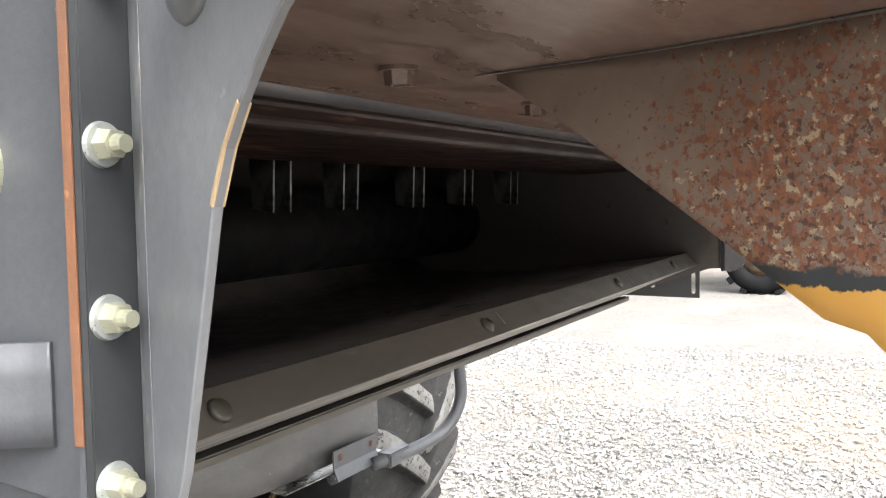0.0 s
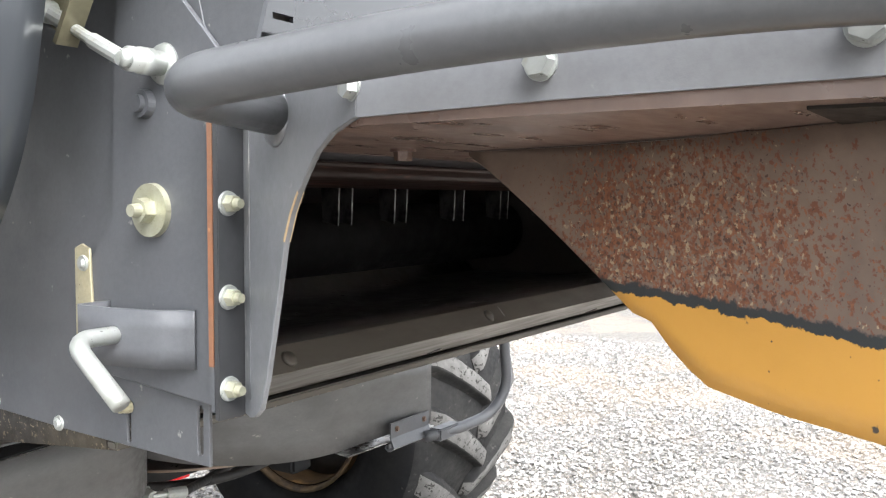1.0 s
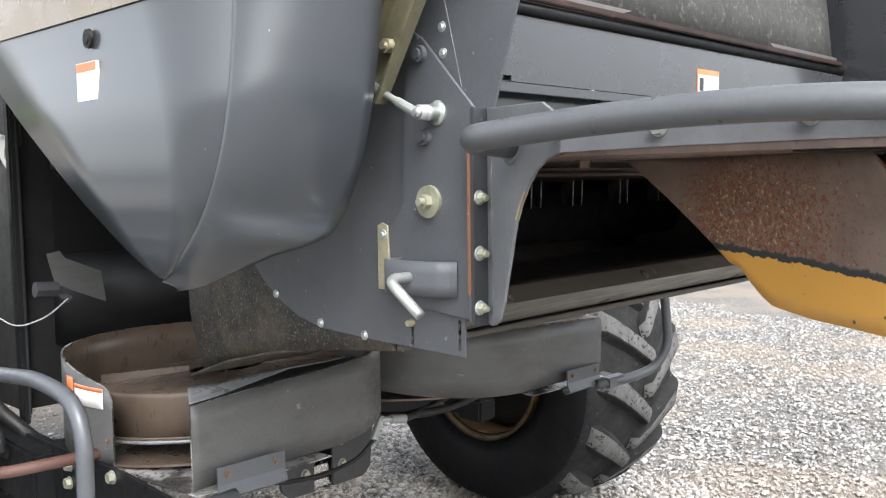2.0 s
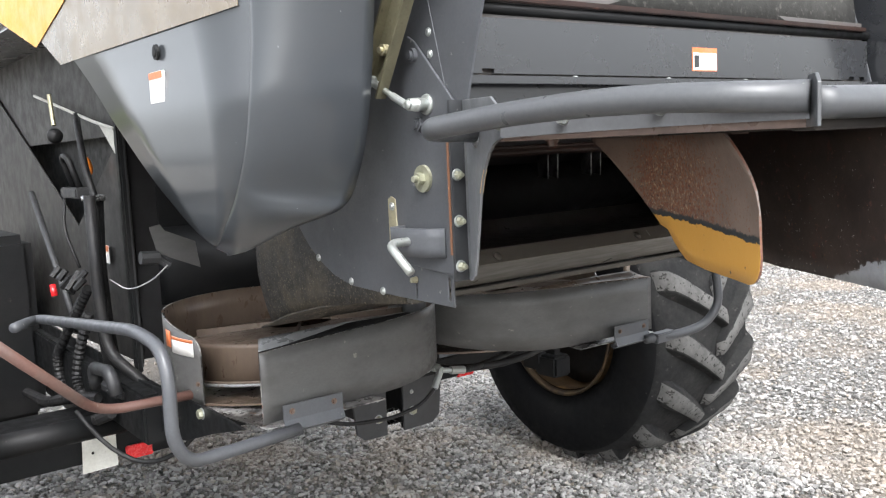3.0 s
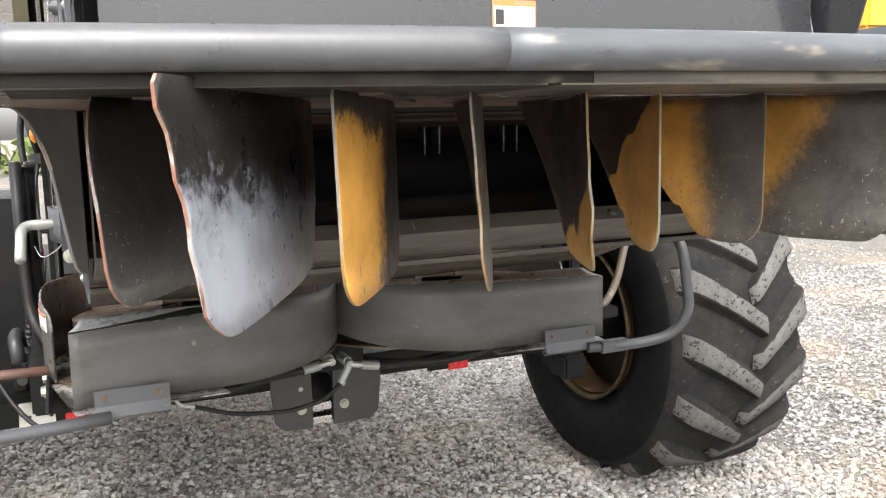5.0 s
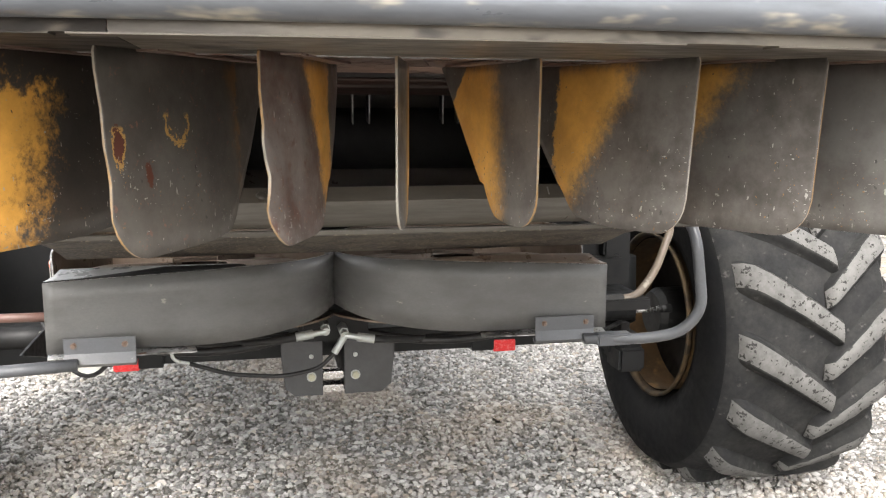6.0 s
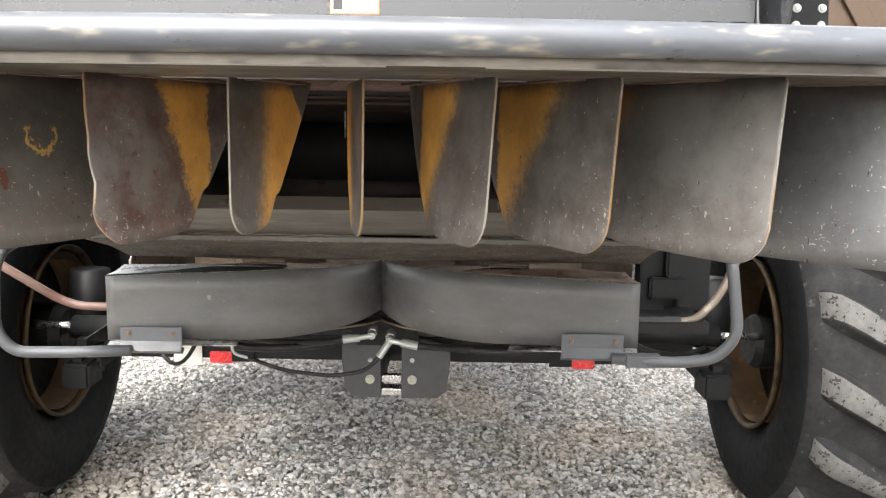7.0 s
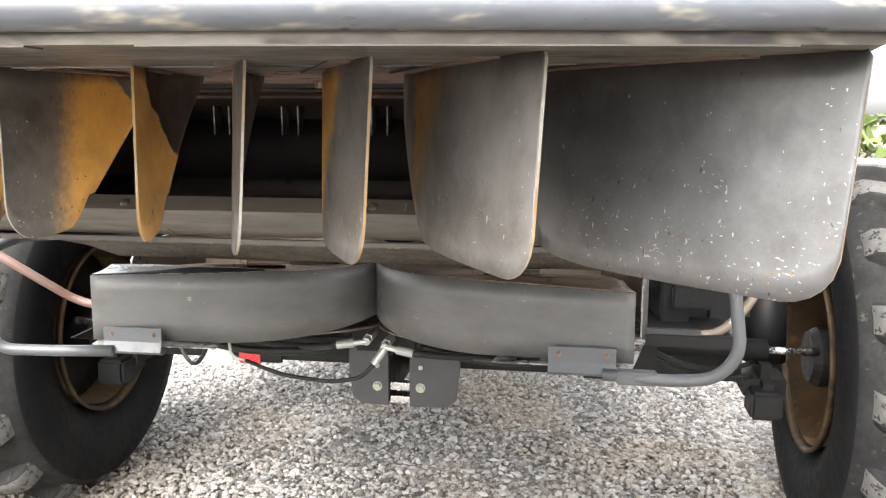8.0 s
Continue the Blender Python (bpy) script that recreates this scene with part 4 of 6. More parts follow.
# ---- deflector vanes ----
def vane(fore, rear, skins, label, low=1.540, reach=0.60, lean=0.02, pull=0.22, dent=0.0, shear=0.0, rad=0.045, rad_top=0.007, top=1.7572, drop=None, rim=None, curl=0.0):
    """A curved upright vane: plain top, raked front edge, rounded rear foot. fore and rear are its ends in plan."""
    f, r = Vector((*fore, 0)), Vector((*rear, 0))
    c = f + Vector((0.15 * (r.x - f.x), -pull, 0))

    def at(s):
        s = s ** 0.9
        return f * (1 - s) ** 2 + c * 2 * s * (1 - s) + r * s * s

    length = sum((at((k + 1) / 20) - at(k / 20)).length for k in range(20))

    def foot(s):
        """The lower edge."""
        z = top + (low - top) * min(s / reach, 1.0)
        if s > reach - 0.12:
            k = min((s - reach + 0.12) / 0.24, 1.0)
            z = (top + (low + 0.012 - top) * min(s / reach, 1.0)) * (1 - k) + low * k if s < reach + 0.12 else low
        left = (1 - s) * length
        if left < rad:
            z = low + rad - math.sqrt(max(rad * rad - (rad - left) ** 2, 0.0))
        return z

    def head(s):
        left = (1 - s) * length
        if curl and left < rad_top:
            return top - drop * (1 - math.sqrt(left / rad_top))
        return top - ((drop or rad_top) * (1 - math.sqrt(max(1 - (1 - left / rad_top) ** 2, 0.0))) if left < rad_top else 0.0)

    def func(u, v):
        s = 0.012 + 0.988 * (1 - (1 - u) ** 1.5)
        z0, z1 = foot(s), head(s)
        if z1 - z0 < 0.004:
            z0 = z1 - 0.004
        z = z0 + (z1 - z0) * v
        p = at(max(s - lean / length * (top - z) / (top - low) * s, 0.0))
        wob = dent * noise.noise((s * 6, z * 25, fore[0] * 9)) * s
        bent = curl * s * s * max(1 - (top - z) / 0.11, 0.0) ** 2
        return (p.x - bent + wob + shear * s * (top - z) / (top - low), p.y + wob * 0.4, z)

    bm = sheet(func, 30, 9, 0.003, (1, 0, 2))
    uv = bm.loops.layers.uv.verify()
    for face in bm.faces:
        if face.material_index < 2:
            for lp in face.loops:
                lp[uv].uv = (0.012 + 0.988 * (1 - (1 - lp[uv].uv[0]) ** 1.5), (lp.vert.co.z - low) / (top - low))
    ob = smooth_sheet("deflector_vane", bm, [*skins, rim or VANE_EDGE], combine, label)
    # the folded tab by which it is bolted to the plate
    d = (at(0.5) - at(0.35)).normalized()
    n = Vector((-d.y, d.x, 0))
    tab = bmesh.new()
    p0, p1 = at(0.30), at(0.86)
    sg = 1 if rear[0] > XM else -1
    n = n if n.x * sg < 0 else -n
    quad = [p0, p1, p1 + n * 0.026, p0 + n * 0.03]
    vs = [tab.verts.new(q + Vector((0, 0, z))) for z in (top - 0.0042, top - 0.0012) for q in quad]
    for fc in ((0, 1, 2, 3), (7, 6, 5, 4), (0, 4, 5, 1), (1, 5, 6, 2), (2, 6, 7, 3), (3, 7, 4, 0)):
        tab.faces.new([vs[i] for i in fc])
    part("tab", tab, BROWN_UNDER, ob)
    # the slot in the plate beside it
    slot = bmesh.new()
    rows = [[slot.verts.new(at(k / 12 * 0.85) - n * w + Vector((0, 0, z - 0.0004))) for w, z in ((0.008, top), (0.012, top), (0.012, top - 0.0008), (0.008, top - 0.0008))] for k in range(13)]
    for p, q in zip(rows, rows[1:]):
        for i in range(4):
            slot.faces.new((p[i], p[(i + 1) % 4], q[(i + 1) % 4], q[i]))
    part("slot", slot, BLACK, ob)
    return ob


# the first skin is on the side that looks to +x
vane((-0.519, -0.934), (-0.757, -1.436), (V_BACK_PLAIN, V_IN_RUST), "rust-brown deflector vane with yellow paint left on its foot", 1.556, 0.58, 0.0, rad=0.04, rad_top=0.06, drop=0.10, shear=0.012, rim=RUSTY_EDGE, curl=0.035)
vane((-0.430, -0.985), (-0.716, -1.624), (V_BACK_BLUE, V_IN_BROWN), "large dark deflector vane with bare bluish metal at its foot", 1.553, 0.45, 0.026, 0.26, 0.006, shear=0.018, top=1.7620, rim=RUSTY_EDGE)
vane((-0.322, -1.02), (-0.550, -1.505), (V_BACK_YELLOW, V_IN), "deflector vane with most of its yellow paint left", 1.547, 0.46, 0.0, shear=0.005)
vane((-0.212, -1.035), (-0.381, -1.442), (V_BACK_SCARRED, V_IN), "scarred dark deflector vane with chipped yellow edge", 1.534, 0.46, 0.0, 0.2, 0.004, shear=0.016)
vane((-0.105, -1.045), (-0.221, -1.418), (V_BACK_RUSTY, V_IN), "bent rust-streaked deflector vane with ochre patch", 1.540, 0.54, 0.0, 0.2, 0.006, shear=0.012)
vane((-0.004, -1.045), (-0.061, -1.349), (V_BACK_NARROW, V_IN_NEAR), "narrow-looking grey and ochre deflector vane", 1.545, 0.66, 0.0, 0.16)
vane((0.060, -1.035), (0.115, -1.353), (V_IN_NEAR, V_BACK_NARROW), "grey deflector vane with ochre paint towards its front", 1.545, 0.66, 0.0, 0.16, shear=-0.002)
vane((0.160, -1.045), (0.283, -1.431), (V_IN, V_BACK), "grey deflector vane with a broad ochre patch", 1.545, 0.50, 0.0, shear=-0.013)
vane((0.262, -1.035), (0.426, -1.465), (V_IN, V_BACK), "grey deflector vane with scratched foot and ochre patch", 1.544, 0.48, 0.0, shear=-0.012)
vane((0.368, -1.02), (0.597, -1.514), (V_IN_BROWN, V_BACK2), "large grey deflector vane with faint ochre patch", 1.542, 0.46, 0.0, shear=-0.012)
vane((0.478, -0.985), (0.876, -1.490), (V_IN_BROWN, V_BACK_PLAIN), "largest bare grey deflector vane with pale scratches", 1.526, 0.44, 0.0, 0.26, shear=-0.019)


# ---- chopper inside, lip and chute ----
def chopper():
    a, b = XL + 0.002, XR - 0.002
    shell = bmesh.new()

    def hull(u, v):
        path = [(-0.745, 1.775), (-0.70, 1.745), (-0.45, 1.76), (-0.20, 1.80), (-0.06, 1.70), (-0.05, 1.58), (-0.14, 1.50), (-0.40, 1.50), (-0.772, 1.546)]
        k = v * (len(path) - 1)
        i = min(int(k), len(path) - 2)
        f = k - i
        return (a + (b - a) * u, path[i][0] * (1 - f) + path[i + 1][0] * f, path[i][1] * (1 - f) + path[i + 1][1] * f)

    sheet(lambda u, v: hull(0.006 + 0.988 * u, v), 4, 16, 0.004, bm=shell)
    smooth_sheet("chopper_housing", shell, [BLACK], combine, "black inside of the straw chopper housing")
    for x0, x1 in ((a + 0.007, a + 0.010), (b - 0.010, b - 0.007)):
        part("housing_side", plate([(-0.84, 1.755), (-0.84, 1.525), (-0.69, 1.475), (-0.10, 1.47), (-0.03, 1.60), (-0.08, 1.82), (-0.80, 1.80)], "x", x0, x1 - x0), BLACK, combine)
    part("cross_beam", plate([(-0.784, 1.7495), (-0.784, 1.744), (-0.762, 1.738), (-0.757, 1.731), (-0.540, 1.722), (-0.540, 1.745), (-0.738, 1.7495)], "x", a + 0.004, b - a - 0.008, (), 0.002), BEAM, combine, "rusty brown cross beam")
    # rotor coloured near-black, so it sinks into the shade of the housing
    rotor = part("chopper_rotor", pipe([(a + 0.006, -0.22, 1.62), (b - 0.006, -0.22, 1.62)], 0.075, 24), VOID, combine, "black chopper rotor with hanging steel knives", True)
    part("gap_cover", boxes(((a, -0.80, 1.79), (b, -0.70, 1.795)), bevel=0), BLACK, rotor)
    knife = plate([(-0.020, 1.735), (0.020, 1.735), (0.017, 1.670), (-0.017, 1.664)], "x", 0, 0.0035, (), 0.0006)
    first = part("knife", knife, KNIFE, rotor, "worn steel knife")
    first.matrix_basis = Matrix.Translation((-0.705, -0.45, -0.004))
    for k, x in enumerate((-0.670, -0.441, -0.406, -0.178, -0.143, -0.020, 0.015, 0.180, 0.215, 0.365, 0.400, 0.575, 0.610)):
        shared("knife", first, Matrix.Translation((x, -0.45, -0.004)) @ Matrix.Rotation(0.05 * math.sin(k * 2.3), 4, 'Z'), rotor)
    # folded lip along the bottom of the opening
    lip = part("lower_lip", plate([(-0.776, 1.552), (-0.798, 1.5265), (-0.646, 1.459), (-0.642, 1.4655), (-0.789, 1.531), (-0.772, 1.5475)], "x", a, b - a, (), 0.0008), LIP, combine, "dusty folded steel lip")
    for x in (-0.60, -0.19, 0.40):
        part("notch", plate([(-0.684, 1.4760), (-0.685, 1.4740), (-0.660, 1.4630), (-0.659, 1.4650)], "x", x, 0.004), BLACK, lip)
    for x in (-0.183, 0.32):
        part("notch", plate([(-0.7925, 1.5345), (-0.7945, 1.5333), (-0.7830, 1.5455), (-0.7815, 1.5468)], "x", x, 0.003), LIP_WORN, lip)
    part("lip_rail", boxes(((a, -0.650, 1.4440), (b, -0.634, 1.4535)), bevel=0.002), LIP, combine)
    for x in (-0.63, -0.219, 0.26, 0.62):
        stud = bmesh.new()
        disc(stud, 0.010, 0, 0.0035, 0.0075, 16)
        part("rivet", stud, LIP, lip, "", True).matrix_basis = aim((x, -0.788, 1.5382), (0, -0.757, 0.653))

    slope = [(-0.640, 1.4425), (-0.43, 1.418), (-0.25, 1.387), (-0.08, 1.345), (0.08, 1.290), (0.20, 1.215), (0.27, 1.12)]

    def slope_z(y):
        return float(np.interp(y, [p[0] for p in slope], [p[1] for p in slope]))

    def throat(u, v):
        y = -0.640 + 0.72 * v
        return (-0.734 + 1.526 * u, y, slope_z(y))

    chute = smooth_sheet("chaff_chute", sheet(throat, 6, 26, 0.004), [CHUTE], combine, "speckled dirty chaff chute above the spreaders")
    for x in (XL + 0.004, XR - 0.004):
        def wall(u, v, x=x):
            y = -0.63 + 0.69 * u
            z0 = slope_z(y)
            z = z0 + (1.66 - z0) * v
            return (x + 0.03 * min(max((1.46 - z) / 0.15, 0.0), 1.3) ** 1.5 * (1 if x < 0 else -1), y, z)
        smooth_sheet("chute_wall", sheet(wall, 24, 10, 0.002), [CHUTE_WALL], chute)


chopper()


# ---- upper rear panels ----
def upper_panels():
    a, b = -0.70, 0.80
    lower = part("lower_panel", boxes(((a, -0.772, 1.812), (b, -0.768, 1.884)), bevel=0.001), PAINT_PANEL, combine, "charcoal lower rear panel")
    part("ledge", boxes(((a, -0.812, 1.874), (b, -0.7725, 1.880)), ((a, -0.816, 1.866), (b, -0.812, 1.881)), bevel=0.001), PAINT_PANEL, lower)
    for x in (-0.411, -0.113, 0.181, 0.48):
        bolt("button", (x, -0.797, 1.880), (0, 0, 1), lower)
    main = part("rear_panel", plate([(a, 1.888), (b, 1.888), (b, 1.998), (a, 1.992)], "y", -0.782, 0.006, [[(x, 1.8885), (x + 0.03, 1.8885), (x + 0.03, 1.897), (x, 1.897)] for x in (-0.645, 0.70, 0.755)], 0.0), PAINT_PANEL, combine, "smooth charcoal rear panel with warning label")
    part("panel_back", boxes(((a, -0.765, 1.80), (b, -0.76, 2.05)), bevel=0), BLACK, main)
    lab = part("warning_label", boxes(((-0.008, -0.7832, 1.902), (0.086, -0.7822, 1.956)), bevel=0), DECAL_ORANGE, main, "white warning label with an orange head and dark mark")
    part("label_field", boxes(((-0.005, -0.7840, 1.905), (0.083, -0.7834, 1.944)), bevel=0), DECAL, lab)
    fig = bmesh.new()
    box(fig, (-0.002, -0.7846, 1.910), (0.016, -0.7841, 1.938))
    part("pictogram", fig, PRINT, lab)
    bars = bmesh.new()
    for z in (1.938, 1.932, 1.926, 1.918, 1.912):
        box(bars, (0.024, -0.7846, z), (0.024 + 0.05 * (0.8 + 0.2 * math.sin(z * 900)), -0.7841, z + 0.002))
    part("print_bars", bars, PRINT_GREY, lab)
    part("hinge_rod", pipe([(-0.72, -0.765, 2.013), (0.846, -0.765, 2.016)], 0.012, 14), DARK, combine, "dark hinge rod", True)

    def flap(u, v):
        return (-0.70 + 1.47 * u, -0.765 + 0.05 * v + 0.006 * math.sin(u * 9), 2.03 + 0.42 * v)

    smooth_sheet("rubber_flap", sheet(flap, 16, 5, 0.008), [FLAP], combine, "speckled dark rubber flap above the rear panel")
    part("flap_strip", boxes(((-0.70, -0.785, 2.024), (0.79, -0.772, 2.036)), bevel=0.002), BEAM, combine, "rust-flecked clamping strip")
    for sgn, x in ((-1, -0.748), (1, 0.828)):
        edge = [(-0.860, 1.834), (-0.69, 1.834), (-0.60, 2.4), (-1.02, 2.4), (-0.985, 2.21), (-0.905, 1.975)]
        cheek = part("upper_side_plate", plate(edge, "x", x, 0.005), PAINT_GREY if sgn < 0 else PAINT_PANEL, combine, "charcoal upper side plate")
        if sgn > 0:
            tail = part("hinge_plate", plate([(0.868, 1.870), (0.946, 1.870), (0.940, 2.02), (0.868, 2.02)], "y", -0.772, 0.004, (), 0.0008), DARK, cheek, "dark bolted hinge plate")
            for hx in (0.883, 0.931):
                for hz in (1.893, 1.925, 1.957):
                    bolt("button", (hx, -0.772, hz), (0, -1, 0), tail)
        for y, z in ((-0.757, 1.963), (-0.759, 1.923)):
            bolt("button", (x if sgn < 0 else x + 0.005, y, z), (sgn, 0, 0), cheek)


upper_panels()


# ---- chaff spreaders ----
def spreader(sgn):
    cx, cy, rad = 0.415 * sgn, 0.452, 0.432

    def zt(y):
        return 1.262 - 0.04 * y

    def zb(y):
        return 1.048 + 0.11 * min(y, 0.3)

    corner = 0.782 * sgn
    straight = abs(corner - cx)
    arc = rad * math.pi / 2
    total = straight + arc

    def rear(u, v):
        d = u * total
        if d < straight:
            x, y = corner - sgn * d, cy - rad - 0.018 * (1 - d / straight) ** 2
        else:
            t = (d - straight) / rad
            x, y = cx - sgn * rad * math.sin(t), cy - rad * math.cos(t)
        z0, z1 = zb(y), zt(y) - 0.022 * max(1 - d / 0.5, 0.0)
        return (x, y, z0 + (z1 - z0) * v)

    mats = (0, 1, 2) if sgn < 0 else (1, 0, 2)
    tub = smooth_sheet("spreader_housing", sheet(rear, 40, 4, 0.005, mats), [PAINT_PAN, PAN_IN, PAN_LIP], combine, "dusty grey sheet-metal chaff spreader housing with worn top edge")

    def lip(u, v):
        d = u * 0.52
        x, y, z = rear(d / total, 1.0)
        w = 0.058 * (1 - u) ** 0.7 + 0.004
        return (x - sgn * 0.032 * v * (1 - u) ** 2, y + 0.002 + w * v, z + 0.002 + (0.021 * v - 0.005 * math.sin(3.14 * v)) * (1 - u) ** 0.5)

    if sgn < 0:
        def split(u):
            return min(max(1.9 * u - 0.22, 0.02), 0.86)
        # the lip's own shade, given as a black inner strip
        part("lip_root", sheet(lambda u, v: lip(u, split(u) * v), 30, 4, 0.003), VOID, tub, "inner part of the lip, black for the shade on it", True)
        part("top_lip", sheet(lambda u, v: lip(u, split(u) + (1 - split(u)) * v), 30, 4, 0.003), LIP_WORN, tub, "lip worn to bare metal", True)
    else:
        part("top_lip", sheet(lip, 20, 8, 0.003), PAN_IN, tub, "brown stained lip", True)

    # the wall round the front of the drum, open towards the outer rear corner
    a0, a1 = math.radians(-20), math.radians(180)

    def front(u, v):
        u = u ** 1.5
        t = a0 + (a1 - a0) * u
        x, y = cx + sgn * rad * math.cos(t), cy + rad * math.sin(t)
        z1 = 1.232 + 0.052 * min(u / 0.18, 1.0) ** 0.8 - 0.03 * max(u - 0.18, 0.0)
        z0 = 1.045 - 0.02 * u
        if u < 0.024:
            z1 -= 0.034 * (1 - math.sqrt(1 - (1 - u / 0.024) ** 2))
        return (x, y, z0 + (z1 - z0) * v)

    wall = smooth_sheet("drum_wall", sheet(front, 48, 4, 0.005, (1, 0, 2) if sgn > 0 else (0, 1, 2)), [PAN_IN, PAINT_PAN, PAN_LIP], tub)
    base = bmesh.new()
    disc(base, rad - 0.006, 0, 0.006, seg=56)
    floor_disc = part("drum_floor", base, PAN_IN, tub)
    floor_disc.matrix_basis = Matrix.Translation((cx, cy, 1.028)) @ Matrix.Rotation(-0.09, 4, 'X')
    dish = bmesh.new()
    lathe([(0.03, 0.0), (0.36, 0.012), (0.375, 0.02), (0.375, 0.026), (0.36, 0.019), (0.03, 0.008)], "z", (0, 0, 0), 48, dish)
    spin = part("spreader_disc", dish, [PAN_IN], tub, "spreader disc with worn rim", True)
    spin.matrix_basis = Matrix.Translation((cx, cy, 1.062)) @ Matrix.Rotation(-0.09, 4, 'X')
    skirt = lathe([(0.345, 0.0), (0.355, 0.0), (0.350, 0.104), (0.352, 0.112), (0.342, 0.117), (0.10, 0.126), (0.10, 0.122), (0.336, 0.112)], "z", (0, 0, 0), 48)
    drum = part("spreader_rotor", skirt, [PAN_IN], tub, "brown rotor drum", True)
    for k in range(4):
        blade = part("paddle", boxes(((0.10, -0.003, 0.112), (0.335, 0.003, 0.140)), bevel=0.001), PAN_IN, drum)
        blade.matrix_basis = Matrix.Rotation(math.radians(-150 * sgn + 90 * k), 4, 'Z')
    drum.matrix_basis = Matrix.Translation((cx, cy, 1.075)) @ Matrix.Rotation(-0.09, 4, 'X')
    part("rotor_rim", lathe([(0.358, 0.0), (0.382, 0.002), (0.382, 0.010), (0.358, 0.008)], "z", (0, 0, 0), 48), LIP_WORN, tub, "bright worn rotor rim", True).matrix_basis = Matrix.Translation((cx, cy, 1.071)) @ Matrix.Rotation(-0.09, 4, 'X')
    # floor corner that shows under the opening
    lo_plate = plate([(sgn * 0.40, -0.004), (sgn * 0.778, -0.014), (sgn * 0.835, 0.30), (sgn * 0.80, 0.36), (sgn * 0.45, 0.30)], "z", 1.036, 0.003)
    part("floor_corner", lo_plate, PAN_LIP, tub)
    # hinge bracket with its barrel
    x0, x1 = sorted((sgn * 0.735, sgn * 0.555))
    fold = plate([(-0.024, 1.094), (-0.020, 1.094), (-0.0205, 1.052), (-0.030, 1.030), (-0.014, 1.022), (-0.004, 1.030), (-0.004, 1.022), (-0.016, 1.014), (-0.036, 1.026), (-0.0245, 1.053)], "x", x0, x1 - x0)
    brk = part("hinge_bracket", fold, PAINT_GREY, combine, "grey folded hinge bracket with rusty bolts")
    for x in (0.71, 0.582):
        bolt("rusty", (sgn * x, -0.0245, 1.075), (0, -1, 0), brk, x)
    part("barrel", pipe([(x0 + 0.004, -0.018, 1.029), (x1 - 0.004, -0.018, 1.029)], 0.0085, 12), PAINT_HOOD, brk, "", True)
    if sgn < 0:
        tag = smooth_sheet("label_plate", sheet(lambda u, v: (cx + sgn * (rad + 0.005) * math.cos(a0 + 0.06 + 0.28 * u), cy + (rad + 0.005) * math.sin(a0 + 0.06 + 0.28 * u), 1.183 + 0.05 * v), 8, 2, 0.0012), [DECAL], tub, "white warning label with orange head")
        smooth_sheet("label_head", sheet(lambda u, v: (cx + sgn * (rad + 0.0062) * math.cos(a0 + 0.06 + 0.28 * u), cy + (rad + 0.0062) * math.sin(a0 + 0.06 + 0.28 * u), 1.224 + 0.009 * v), 8, 1, 0.0012), [DECAL_ORANGE], tub)
        smooth_sheet("small_label", sheet(lambda u, v: (cx + sgn * (rad + 0.005) * math.cos(a0 + 0.36 + 0.10 * u), cy + (rad + 0.005) * math.sin(a0 + 0.36 + 0.10 * u), 1.195 + 0.05 * v), 4, 2, 0.0012), [DECAL_ORANGE], tub, "small orange-edged label")
        bolt("rusty", (cx - (rad + 0.003) * math.cos(a0 + 0.04), cy + (rad + 0.003) * math.sin(a0 + 0.04), 1.105), (-1, -0.3, 0), tub)
    # guard tube looped round the outside
    if sgn < 0:
        guard = [(-0.70, -0.040, 1.028), (-0.88, -0.062, 1.026), (-1.02, -0.09, 1.032), (-1.06, -0.105, 1.10), (-1.055, -0.10, 1.315), (-1.065, 0.10, 1.335),
                 (-1.07, 1.15, 1.225), (-1.30, 0.70, 1.26), (-1.235, 0.48, 1.205), (-1.073, 0.365, 1.058), (-0.83, 0.33, 1.080)]
    else:
        guard = [(0.70, -0.040, 1.028), (0.88, -0.062, 1.024), (0.985, -0.09, 1.045), (1.035, -0.115, 1.12), (1.003, -0.11, 1.36), (1.02, 0.05, 1.40),
                 (1.18, 0.50, 1.37), (1.235, 0.50, 1.27), (1.15, 0.44, 1.12), (1.06, 0.395, 1.045), (0.98, 0.38, 1.042)]
    part("guard_tube", pipe(rounded(guard[:7] + [tuple((Vector(guard[6]) + Vector(guard[7])) / 2)], [0.05, 0.07, 0.08, 0.1, 0.06, 0.12], 7), 0.0165, 14), PAINT_GREY, combine, "bent grey guard tube round the spreader", True)
    if sgn < 0:
        stay, bends = [(-1.357, 0.20, 1.33), (-1.082, 0.428, 1.054), (-0.83, 0.36, 1.068)], [0.08]
    else:
        stay, bends = [tuple((Vector(guard[6]) + Vector(guard[7])) / 2)] + guard[7:], [0.08, 0.1, 0.06]
    part("guard_stay", pipe(rounded(stay, bends, 7), 0.0145, 14), RED_PIPE if sgn < 0 else TAN_PIPE, combine, "reddish worn lower guard tube" if sgn < 0 else "tan worn lower guard tube", True)
    if sgn > 0:
        part("stay_socket", boxes(((0.80, 0.365, 1.022), (1.005, 0.395, 1.060)), bevel=0.003), FRAME_GREY, combine, "grey flat socket bar")
    if sgn > 0:
        part("tube_socket", boxes(((0.735, -0.066, 1.008), (0.84, -0.028, 1.044)), bevel=0.004), PAINT_GREY, combine)


spreader(-1)
spreader(1)


